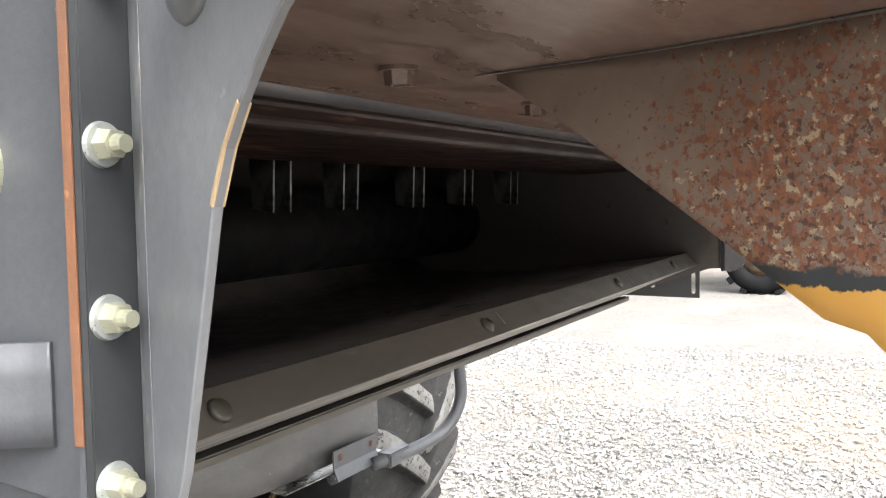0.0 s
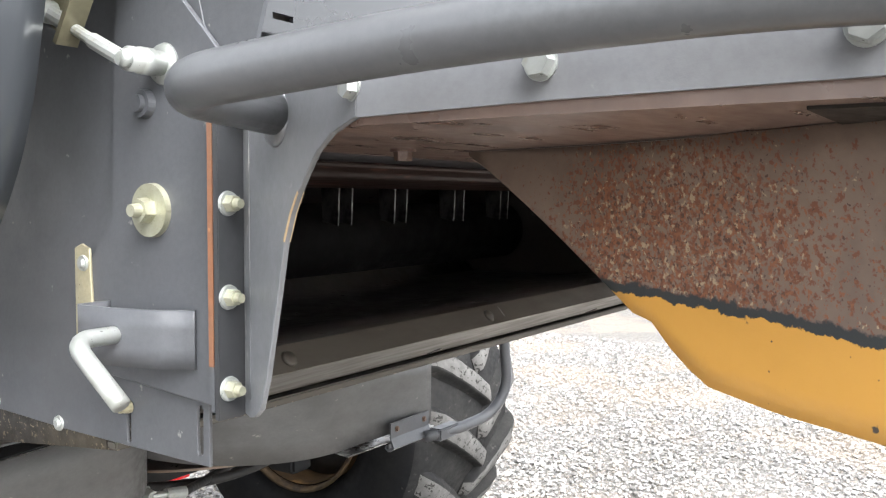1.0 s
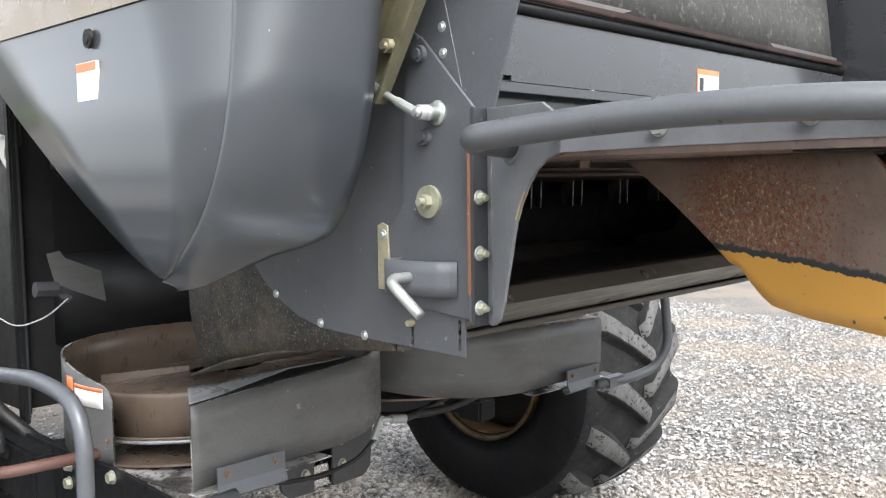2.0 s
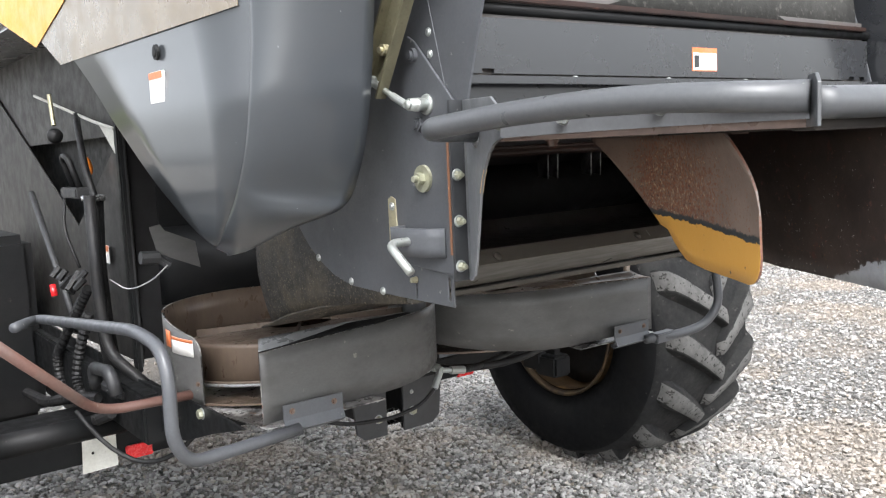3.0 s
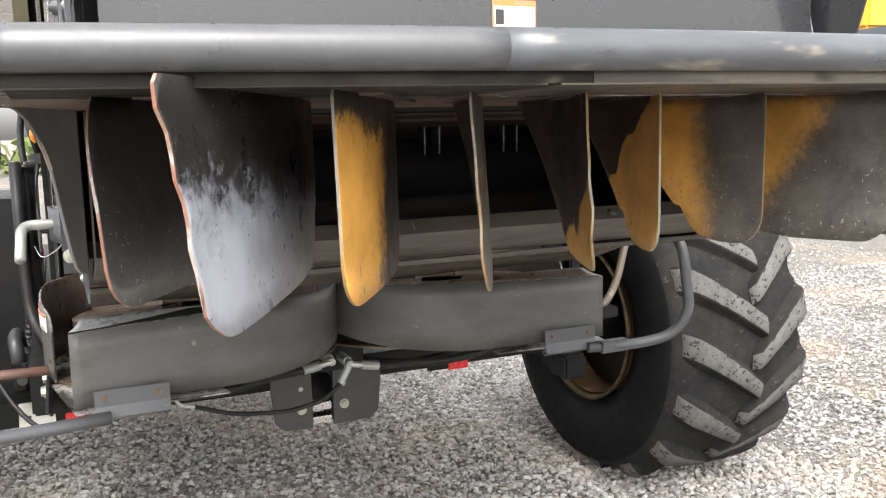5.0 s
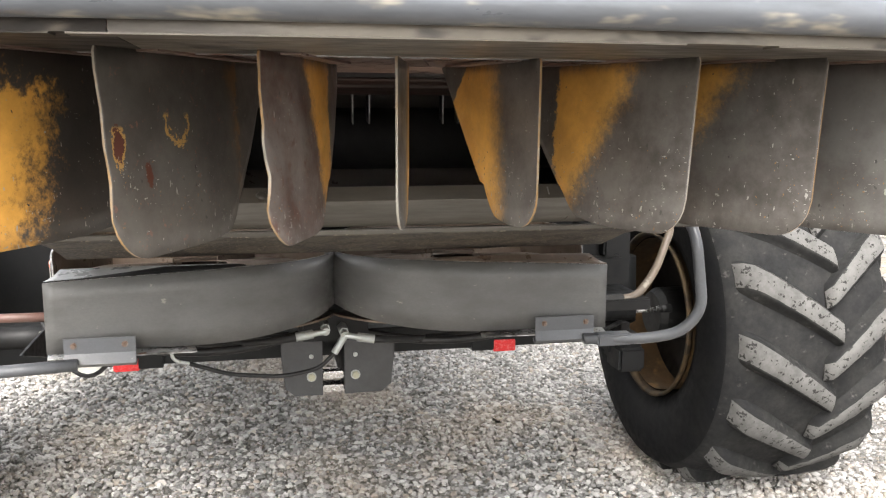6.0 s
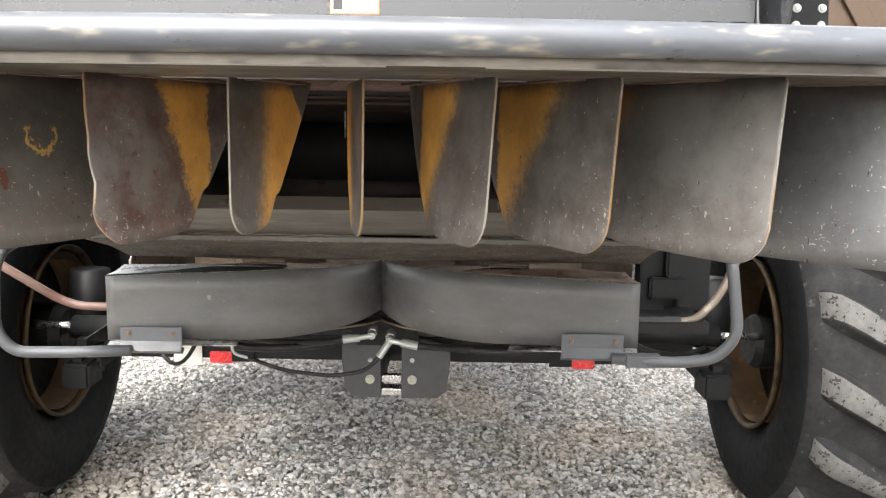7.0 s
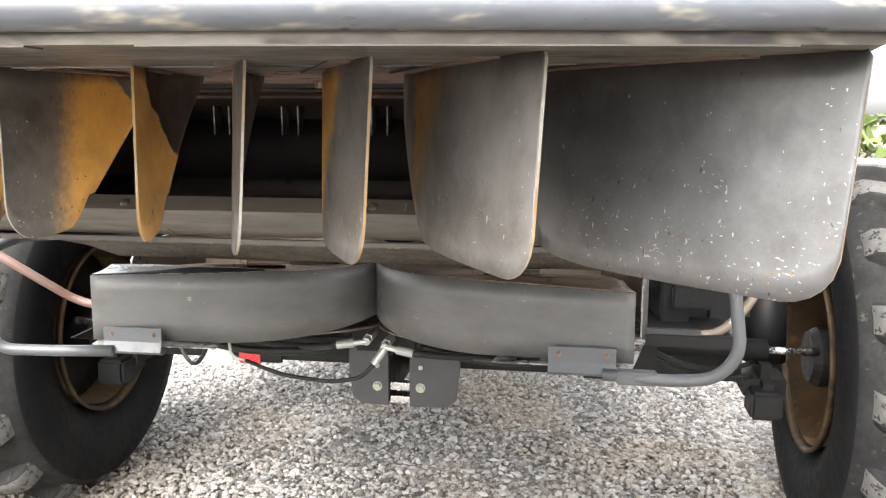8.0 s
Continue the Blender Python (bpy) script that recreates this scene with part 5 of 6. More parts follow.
# ---- rear axle, wheels and hitch ----
def wheel(sgn):
    cx, cy, cz, rad = XM + 1.885 * sgn, 1.279, 0.755, 0.730
    half = 0.335
    prof = [(0.372, -half * 0.80), (0.395, -half * 0.95), (0.49, -half * 1.07), (0.59, -half * 1.08), (0.682, -half * 1.02), (0.716, -half * 0.92), (rad, -half * 0.5), (rad + 0.004, 0.0),
            (rad, half * 0.5), (0.716, half * 0.92), (0.682, half * 1.02), (0.59, half * 1.08), (0.49, half * 1.07), (0.395, half * 0.95), (0.372, half * 0.80)]
    prof = [(r, a + (-sgn * 0.03 if a * sgn < -0.2 and r < 0.70 else 0.0)) for r, a in prof]
    carcass = lathe(prof, "x", (cx, cy, cz), 72)
    for face in carcass.faces:
        m = face.calc_center_median()
        face.material_index = 1 if math.hypot(m.y - cy, m.z - cz) > 0.678 else 0
    tyre = part("rear_tyre", carcass, [RUBBER, RUBBER_DUST], combine, "worn dusty tractor-pattern rear tyre", True)
    # one lug of each hand, bent round the tread
    count, rise = 16, 0.046
    for hand in (-1, 1):
        bm = bmesh.new()
        rows = []
        steps = 16
        for k in range(steps + 1):
            s = k / steps
            reach = half * (0.99 if hand == -sgn else 1.06)
            x = hand * (reach - s * (reach + (0.11 if hand == -sgn else -0.03)))
            ang = -0.02 + 0.36 * s ** 1.12
            base = rad - 0.012 - 0.052 * max(abs(x) / half - 0.5, 0) ** 1.5 * 2
            wide = (0.040 + 0.019 * (1 - s)) / rad
            top_r = rad + rise - 0.03 * max(abs(x) / half - 0.62, 0) ** 1.4
            low = (0.25 + 0.75 * min(s / 0.14, 1.0) ** 0.6) * (0.35 + 0.65 * min((1 - s) / 0.07, 1.0) ** 0.6)
            top_r = base + (top_r - base) * low
            ring = []
            for r, w in ((base - 0.004, 2.1), (base + 0.008, 1.5), (base + 0.55 * (top_r - base), 1.18), (top_r - 0.008, 1.02), (top_r, 0.84), (top_r + 0.001, 0.0), (top_r, -0.84), (top_r - 0.008, -1.02), (base + 0.55 * (top_r - base), -1.18), (base + 0.008, -1.5), (base - 0.004, -2.1)):
                a = ang + w * wide
                jag = 0.0035 * noise.noise((x * 30 + hand * 7, a * 40, r * 20 + w))
                ring.append(bm.verts.new((x + jag, -(r + jag) * math.cos(a), -(r + jag) * math.sin(a))))
            rows.append(ring)
        for p, q in zip(rows, rows[1:]):
            for i in range(10):
                f = bm.faces.new((p[i], p[i + 1], q[i + 1], q[i]))
                f.material_index = 1 if 4 <= i <= 5 else 0
                f.smooth = True
        bm.faces.new(rows[0])
        bm.faces.new(list(reversed(rows[-1])))
        first = part("tread_lug", bm, [RUBBER_DUST, LUG_TOP], tyre)
        for k in range(count):
            m = Matrix.Translation((cx, cy, cz)) @ Matrix.Rotation(6.2831853 * (k + (0.5 if hand == sgn else 0.0) + 0.93) / count, 4, 'X')
            if k == 0:
                first.matrix_basis = m
            else:
                shared("tread_lug", first, m, tyre)
    inner = -sgn
    barrel = [(0.352, inner * 0.35), (0.352, inner * 0.10), (0.33, inner * 0.06), (0.33, -inner * 0.10), (0.365, -inner * 0.25), (0.383, -inner * 0.27)]
    ring = part("wheel_rim", lathe([(0.383, inner * 0.377), (0.371, inner * 0.379), (0.365, inner * 0.370), (0.359, inner * 0.347), (0.371, inner * 0.347), (0.382, inner * 0.365)], "x", (cx, cy, cz), 56), RIM, combine, "ochre steel wheel rim stained with rust", True)
    part("rim_barrel", lathe(barrel, "x", (cx, cy, cz), 56), BARREL, ring, "rust-stained rim barrel", True)
    part("wheel_disc", lathe([(0.345, inner * 0.20), (0.28, inner * 0.17), (0.02, inner * 0.15), (0.02, inner * 0.12), (0.28, inner * 0.14), (0.345, inner * 0.17)], "x", (cx, cy, cz), 40), RIM_DARK, ring, "wheel disc coloured near-black for the shade inside the rim", True)


wheel(-1)
wheel(1)


def axle():
    beam = part("axle_beam", boxes(((-1.28, 1.17, 0.665), (1.28, 1.36, 0.835)), bevel=0.008), DARK, combine, "dark rear axle beam")
    for x0, x1 in ((-0.72, -0.62), (0.66, 0.76)):
        part("clamp_plate", boxes(((x0, 1.155, 0.655), (x1, 1.172, 0.80)), bevel=0.003), DARK, beam)
    for x0 in (-0.812, 0.755):
        part("reflector", boxes(((x0, 1.152, 0.648), (x0 + 0.100, 1.166, 0.700)), bevel=0.004), RED, beam, "red reflector")
    sign = plate([(-0.970, 0.636), (-0.845, 0.640), (-0.845, 0.82), (-0.960, 0.82)], "y", 1.150, 0.004, [slot_loop(-0.93, 0.70, 0.712, 0.01)], 0.0006)
    part("white_bracket", sign, WHITE, beam, "white painted bracket plate")
    for sgn in (-1, 1):
        # knuckle coloured near-black to stay lost in the shade by the wheel
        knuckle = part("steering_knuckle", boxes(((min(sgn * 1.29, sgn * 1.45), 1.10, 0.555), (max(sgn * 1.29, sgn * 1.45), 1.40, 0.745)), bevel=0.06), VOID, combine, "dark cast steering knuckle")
        part("kingpin_housing", pipe([(sgn * 1.385, 1.29, 0.73), (sgn * 1.375, 1.29, 1.03)], 0.085, 20), DARK, knuckle, "", True)
        hub = bmesh.new()
        lathe([(0.0, -0.09), (0.10, -0.09), (0.12, -0.06), (0.12, 0.12), (0.09, 0.16), (0.0, 0.16)], "x", (sgn * 1.64, 1.279, 0.755), 28, hub)
        part("axle_hub", hub, DARK, knuckle)
        part("steering_arm", boxes(((min(sgn * 1.30, sgn * 1.42), 1.05, 0.55), (max(sgn * 1.30, sgn * 1.42), 1.2, 0.66)), bevel=0.012), DARK, knuckle)
        cyl = part("steering_cylinder", pipe([(sgn * 0.84, 1.03, 0.838), (sgn * 1.339, 1.03, 0.838)], 0.042, 20), DARK, combine, "black hydraulic steering cylinder", True)
        part("rod", pipe([(sgn * 1.339, 1.03, 0.838), (sgn * 1.48, 1.045, 0.834)], 0.014, 14), STEEL, cyl, "bright chromed rod", True)
        part("rod_end", pipe([(sgn * 1.48, 1.045, 0.834), (sgn * 1.53, 1.06, 0.832)], 0.018, 10), DARK, cyl, "", True)
    # hitch under the middle
    for x0, x1 in ((-0.165, -0.022), (0.054, 0.232)):
        sg = 1 if x0 > 0 else -1
        far, near = (x1, x0) if sg > 0 else (x0, x1)
        prof = [(near, 0.90), (near, 0.692), (far - sg * 0.045, 0.694), (far - sg * 0.012, 0.722), (far, 0.83), (far, 0.90)]
        cheek = part("hitch_plate", plate(prof, "y", 0.585, 0.012, (), 0.002), FRAME_GREY, combine, "dark grey hitch cheek plate with bright bolts")
        for z in (0.762, 0.835):
            bolt("button" if z > 0.8 else "large", (0.0928 if sg > 0 else -0.0615, 0.585, z), (0, -1, 0), cheek, z)
        part("hitch_side", boxes(((min(near, near + sg * 0.012), 0.60, 0.70), (max(near, near + sg * 0.012), 1.16, 0.86)), bevel=0.003), DARK, combine)
    part("hitch_pin", boxes(((-0.02, 0.60, 0.745), (0.052, 0.64, 0.772)), ((-0.02, 0.60, 0.698), (0.052, 0.66, 0.722)), bevel=0.003), STEEL, combine, "bright worn hitch jaw")
    part("cross_tube", boxes(((-0.70, 0.80, 0.80), (0.72, 0.90, 0.87)), bevel=0.006), DARK, combine, "dark cross tube")


axle()


def hydraulics():
    """Hose ends between the spreaders and hoses slung below them."""
    for x, z, way in ((-0.03, 1.000, (-1, -0.1, -0.12)), (0.030, 0.985, (1, -0.1, -0.15))):
        fit = bmesh.new()
        pipe([(x, 0.40, z), (x, 0.325, z)], 0.0165, 6, fit)
        pipe([(x, 0.325, z), (x, 0.30, z - 0.004)], 0.013, 12, fit)
        d = Vector(way).normalized()
        p = Vector((x, 0.305, z - 0.004))
        pipe([p, p + d * 0.045], 0.0095, 10, fit)
        pipe([p + d * 0.04, p + d * 0.095], 0.0145, 12, fit)
        part("hose_fitting", fit, ZINC, combine, "zinc hydraulic hose fitting")
        q = p + d * 0.09
        end = (-0.55, 0.50, 0.95) if way[0] < 0 else (0.62, 0.50, 0.95)
        part("hydraulic_hose", pipe(bow(q, end, (0, 0.05, -0.035)), 0.0125, 10), HOSE, combine, "black hydraulic hose", True)
    fit = bmesh.new()
    pipe([(0.028, 0.31, 0.975), (-0.005, 0.30, 0.925)], 0.012, 10, fit)
    part("hose_fitting", fit, ZINC, combine)
    part("thin_hose", pipe(rounded([(-0.005, 0.30, 0.925), (-0.05, 0.32, 0.872), (-0.16, 0.34, 0.845), (-0.33, 0.34, 0.862), (-0.45, 0.34, 0.905)], 0.05), 0.0068, 10), HOSE, combine, "thin black hose", True)
    nip = bmesh.new()
    pipe(rounded([(-0.44, 0.34, 0.902), (-0.50, 0.34, 0.918), (-0.505, 0.34, 0.965)], 0.02), 0.0055, 8, nip)
    part("pipe_elbow", nip, ZINC, combine)
    part("motor_block", boxes(((-0.11, 0.42, 0.93), (0.12, 0.62, 1.10)), bevel=0.015), DARK, combine, "dark spreader drive block")
    for sgn in (-1, 1):
        part("spreader_hose", pipe(bow((sgn * 0.05, 0.5, 0.96), (sgn * 0.75, 0.42, 0.985), (0, -0.06, -0.05)), 0.014, 10), HOSE, combine, "black hydraulic hose", True)
    part("sway_hose", pipe(bow((-0.70, 0.62, 0.90), (-1.02, 0.95, 0.93), (0, 0, -0.16)), 0.008, 10), HOSE, combine, "slack black hose", True)
    part("sway_hose", pipe(bow((0.86, 0.80, 0.86), (1.30, 1.08, 0.72), (0, 0, -0.03)), 0.011, 10), HOSE, combine, "slack black hose", True)
    part("sway_hose", pipe(bow((0.88, 0.75, 0.90), (1.30, 1.06, 0.78), (0, 0, -0.05)), 0.010, 10), HOSE, combine, "slack black hose", True)


hydraulics()


# ---- frame and body that close the machine ----
def frame_and_body():
    part("sieve_box", boxes(((-0.70, 0.95, 1.32), (0.73, 4.2, 1.95)), bevel=0.01), DARK, combine, "dark underside of the cleaning shoe")
    # near-black sheet for the unlit depth behind the spreaders
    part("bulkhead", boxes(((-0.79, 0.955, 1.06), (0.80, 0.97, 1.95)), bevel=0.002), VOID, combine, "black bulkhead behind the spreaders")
    # plain boxes added to close bright gaps with darkness
    part("dark_mass", boxes(((0.82, 0.84, 0.98), (1.24, 1.02, 1.55)), ((0.86, 0.74, 1.10), (1.06, 0.86, 1.40)), bevel=0.02), DARK, combine, "dark filler mass beside the spreader")
    # third box: unseen cover, added to block sky light behind the side shield
    part("rear_hull", boxes(((-0.74, -0.60, 2.25), (0.81, 4.2, 3.0)), ((-0.70, 0.22, 1.75), (0.76, 0.95, 2.3)), ((-1.040, -0.80, 2.24), (-0.752, 4.2, 2.52)), bevel=0.02), PAINT_PANEL, combine, "charcoal body of the combine with an added cover against sky light")
    for sgn in (-1, 1):
        x0, x1 = sorted((sgn * 0.80, sgn * 0.90))
        p0, p1 = sorted((sgn * 0.795, sgn * 0.818))
        rail = part("frame_rail", boxes(((x0, 0.62, 0.86), (x1, 4.0, 1.02)), bevel=0.008), DARK, combine, "dark main frame rail")
        part("frame_post", boxes(((p0, 0.915, 1.02), (p1, 0.950, 2.3)), bevel=0.006), DARK, rail)
        if sgn < 0:
            # added block and sheet: they darken gaps where bright gravel would show
            part("dark_filler", boxes(((-1.62, 2.05, 0.62), (-0.875, 2.9, 1.45)), bevel=0.04), DARK, combine, "dark filler block beside the frame")
            part("filler_sheet", boxes(((-0.866, 1.20, 0.72), (-0.858, 3.4, 1.06)), bevel=0.001), DARK, rail, "dark filler sheet beside the frame rail")
            continue
        part("rear_bracket", boxes(((min(sgn * 0.90, sgn * 0.99), 0.55, 1.02), (max(sgn * 0.90, sgn * 0.99), 0.62, 1.30)), ((min(sgn * 1.08, sgn * 1.14), 0.72, 0.95), (max(sgn * 1.08, sgn * 1.14), 0.78, 1.42)), bevel=0.005), DARK, combine)
        part("step_plate", boxes(((min(sgn * 0.84, sgn * 1.10), 0.36, 1.005), (max(sgn * 0.84, sgn * 1.10), 0.62, 1.045)), bevel=0.004), DARK, combine)


frame_and_body()


# ---- left side shield ----
def shield(sgn):
    """The moulded rear side shield: a flat side face that rolls round at the rear; its lower edge runs down to a rounded tip."""
    crease = [(2.45, -1.068, -0.690), (2.33, -1.070, -0.690), (2.215, -1.071, -0.690), (2.11, -1.073, -0.690), (2.03, -1.074, -0.690), (1.964, -1.076, -0.691), (1.907, -1.081, -0.692), (1.85, -1.087, -0.691), (1.791, -1.090, -0.678), (1.745, -1.092, -0.660), (1.705, -1.092, -0.635),
              (1.685, -1.091, -0.618), (1.665, -1.089, -0.597), (1.640, -1.087, -0.567), (1.615, -1.083, -0.531), (1.595, -1.077, -0.500), (1.572, -1.064, -0.437)]
    rear = [(2.45, -0.870, -0.810), (2.33, -0.872, -0.798), (2.215, -0.873, -0.786), (2.11, -0.874, -0.774), (2.03, -0.875, -0.764), (1.964, -0.876, -0.755), (1.907, -0.877, -0.747), (1.85, -0.879, -0.738), (1.791, -0.879, -0.722), (1.731, -0.880, -0.698), (1.671, -0.886, -0.666),
            (1.647, -0.910, -0.664), (1.634, -0.945, -0.655), (1.620, -0.983, -0.625), (1.596, -1.014, -0.575), (1.572, -1.038, -0.520), (1.558, -1.052, -0.455)]

    def along(rows, t):
        k = t * (len(rows) - 1)
        i = min(int(k), len(rows) - 2)
        f = k - i
        p = [Vector((rows[m][1], rows[m][2], rows[m][0])) for m in (max(i - 1, 0), i, i + 1, min(i + 2, len(rows) - 1))]
        return 0.5 * (2 * p[1] + (p[2] - p[0]) * f + (2 * p[0] - 5 * p[1] + 4 * p[2] - p[3]) * f * f + (3 * p[1] - p[0] - 3 * p[2] + p[3]) * f ** 3)

    def roll(u, v):
        a, b = along(crease, u), along(rear, u)
        corner = Vector((a.x + 0.012, min(a.y, b.y) - 0.010, (a.z + b.z) / 2))
        p = a * (1 - v) ** 2 + corner * 2 * v * (1 - v) + b * v * v
        return (p.x * -sgn, p.y, p.z)

    def side(u, v):
        a = along(crease, u)
        end = -0.395 + 1.9 * (a.z - 1.586)
        return (a.x * -sgn, a.y + (end - a.y) * v, a.z)

    crease = [(z, x + 0.022, y + 0.030) for z, x, y in crease]
    rear = [(z, x + 0.022, y + 0.022) for z, x, y in rear]
    body = smooth_sheet("side_shield", sheet(roll, 85, 16, 0.005), [SHIELD], combine, "smooth dark grey moulded side shield with rounded corner")
    smooth_sheet("side_face", sheet(side, 85, 4, 0.005), [SHIELD], body)
    # thin plate that paints the tan reflection onto the side face
    part("tan_reflection", plate([(-0.625, 2.012), (-0.625, 2.44), (1.48, 2.44), (1.2, 2.31), (0.57, 2.03)], "x", sgn * 1.0580, sgn * 0.0012), SHIELD_TAN, body, "tan reflection on the shield, put on as colour")
    part("yellow_corner", plate([(0.536, 2.172), (0.822, 2.106), (1.48, 2.30), (1.48, 2.9), (0.2, 2.9), (0.2, 2.45), (0.42, 2.2)], "x", sgn * 1.0610, sgn * 0.0012), YELLOW, body, "yellow painted corner")
    if sgn < 0:
        lab = part("warning_label", boxes(((-1.0660, -0.247, 1.873), (-1.0600, -0.167, 1.938)), bevel=0), DECAL, body, "white label with orange head")
        part("label_head", boxes(((-1.0670, -0.246, 1.923), (-1.0659, -0.168, 1.937)), bevel=0), DECAL_ORANGE, body)
        lock = bmesh.new()
        disc(lock, 0.017, 0, 0.005, 0.016)
        disc(lock, 0.010, 0.005, 0.007, 0.008)
        key = part("lock", lock, DARK, body, "round black panel lock")
        key.matrix_basis = aim((-1.0600, -0.212, 1.978), (-1, 0, 0))


shield(-1)


# ---- left side of the machine behind the spreader: side wall, hoses and brackets ----
def left_side():
    wall = part("side_wall", plate([(0.93, 1.05), (3.4, 0.98), (3.4, 2.3), (1.75, 2.02), (1.16, 1.905), (0.93, 1.86)], "x", -0.792, 0.006, [slot_loop(1.60, 1.50, 1.512, 0.012), slot_loop(1.43, 1.60, 1.612, 0.012)], 0.001), SIDE_WALL, combine, "grimy dark sheet-metal side wall")
    part("upper_wall", boxes(((-0.780, 0.95, 1.84), (-0.770, 4.0, 2.5)), bevel=0.001), SIDE_WALL, wall)
    part("wall_edge", boxes(((-0.806, 0.918, 1.04), (-0.793, 0.930, 2.2)), bevel=0.002), FRAME_GREY, wall)
    part("corner_bracket", plate([(0.94, 1.855), (1.16, 1.892), (0.94, 1.745)], "x", -0.806, 0.004, [slot_loop(0.985, 1.80, 1.835, 0.014)], 0.0006), WHITE, wall, "pale slotted corner bracket")
    part("top_lip", pipe([(-0.82, 0.94, 1.862), (-0.82, 1.16, 1.895), (-0.82, 2.0, 2.045)], 0.006, 8), WHITE, wall, "pale edge strip")
    part("tool_bar", pipe([(-0.86, 1.58, 2.02), (-0.86, 1.55, 1.90)], 0.009, 8), GOLD_ZINC, wall)
    knob = bmesh.new()
    bmesh.ops.create_uvsphere(knob, u_segments=14, v_segments=10, radius=0.03, matrix=Matrix.Translation((-0.86, 1.55, 1.86)))
    part("knob", knob, HOSE, wall, "black rubber knob", True)
    tag = bmesh.new()
    lathe([(0.0, -0.04), (0.013, -0.026), (0.017, -0.005), (0.008, 0.026), (0.0, 0.034)], "z", (-0.835, 1.222, 1.738), 14, tag)
    part("cable_tag", tag, ORANGE, combine, "orange plastic cable tag", True)
    part("label", boxes(((-0.8075, 1.16, 1.385), (-0.8055, 1.23, 1.45)), bevel=0), DECAL, wall, "small white label")
    part("label_head", boxes(((-0.8085, 1.162, 1.428), (-0.807, 1.228, 1.449)), bevel=0), DECAL_ORANGE, wall)
    part("small_bracket", boxes(((-0.86, 1.33, 1.62), (-0.80, 1.55, 1.66)), bevel=0.006), FRAME_GREY, wall)
    for pts, r, lab in (
        ([(-0.82, 1.50, 1.66), (-0.86, 1.49, 1.78), (-0.86, 1.40, 1.78), (-0.83, 1.38, 1.66)], 0.012, "looped black hose"),
        ([(-0.82, 1.37, 1.93), (-0.86, 1.22, 1.88), (-0.88, 1.09, 1.72), (-0.87, 1.03, 1.62), (-0.87, 1.02, 1.30)], 0.012, "black hose"),
        ([(-0.87, 1.05, 1.635), (-0.88, 1.055, 1.40), (-0.87, 1.06, 1.15), (-0.84, 1.10, 0.98)], 0.030, "thick black hose"),
        ([(-0.90, 1.00, 1.64), (-0.90, 1.00, 1.30), (-0.89, 0.98, 1.10), (-0.80, 0.75, 0.97)], 0.020, "black hose"),
        ([(-0.83, 1.60, 1.63), (-0.86, 1.56, 1.50), (-0.84, 1.45, 1.35)], 0.006, "thin grey cable"),
        ([(-0.86, 0.99, 1.35), (-0.84, 0.86, 1.32), (-0.79, 0.76, 1.36), (-0.75, 0.72, 1.41)], 0.0022, "thin pale wire"),
    ):
        part("hose", pipe(rounded(pts, 0.07), r, 10), HOSE if "pale" not in lab else PRINT_GREY, combine, lab, True)
    ring = bmesh.new()
    lathe([(0.030, -0.010), (0.040, -0.010), (0.040, 0.010), (0.030, 0.010)], "z", (-0.875, 1.045, 1.63), 20, ring)
    part("hose_clamp", ring, STEEL, combine, "bright hose clamp", True)
    part("stay_bar", pipe([(-0.86, 2.05, 1.63), (-0.86, 1.48, 1.10)], 0.014, 10), FRAME_GREY, combine, "grey stay bar", True)
    part("red_cap", pipe([(-0.86, 1.83, 1.245), (-0.86, 1.81, 1.20)], 0.014, 10), RED, combine, "red plastic cap", True)
    # spiral-wrapped hoses that droop below the wall
    for pts in ([(-0.86, 1.28, 1.29), (-0.90, 1.45, 1.12), (-0.92, 1.62, 0.98), (-0.91, 1.60, 0.84), (-0.88, 1.45, 0.80)],
                [(-0.87, 1.26, 1.20), (-0.90, 1.33, 1.05), (-0.92, 1.34, 0.92), (-0.90, 1.25, 0.86)],
                [(-0.97, 1.85, 0.66), (-0.97, 1.40, 0.73), (-0.95, 1.05, 0.85), (-0.93, 0.86, 0.92)],
                [(-0.98, 1.95, 0.78), (-0.98, 1.55, 0.82), (-0.96, 1.25, 0.90), (-0.92, 1.05, 0.93)]):
        line = rounded(pts, 0.12, 12)
        fine = []
        for p, q in zip(line, line[1:]):
            k = max(1, int((q - p).length / 0.011))
            fine += [p.lerp(q, i / k) for i in range(k)]
        part("wrapped_hose", pipe(fine + [line[-1]], 0.019, 10, ripple=0.13), HOSE, combine, "black spiral-wrapped hydraulic hose", False)
    cluster = bmesh.new()
    for k in range(9):
        p = Vector((-0.88 + 0.02 * math.sin(k * 2.1), 1.24 + 0.035 * k, 1.33 + 0.025 * math.sin(k * 1.7)))
        pipe([p, p + Vector((-0.03, 0.02 * math.cos(k), -0.035))], 0.012, 6, cluster)
    part("hose_couplings", cluster, HOSE, combine, "cluster of black hose couplings")
    fit = bmesh.new()
    for k in range(5):
        p = Vector((-0.90, 0.80 + 0.06 * k, 0.985 - 0.01 * (k % 2)))
        pipe([p, p + Vector((-0.015, 0.05, 0.012))], 0.015, 6, fit)
    part("pipe_unions", fit, FRAME_GREY, combine, "grey pipe unions on the frame")
    # handle-like casting and gusset with three large bolts
    part("lift_handle", pipe(rounded([(-0.93, 1.02, 0.98), (-0.94, 1.00, 1.055), (-0.94, 0.80, 1.075), (-0.93, 0.78, 1.0)], 0.04), 0.022, 10), FRAME_GREY, combine, "dusty cast handle", True)
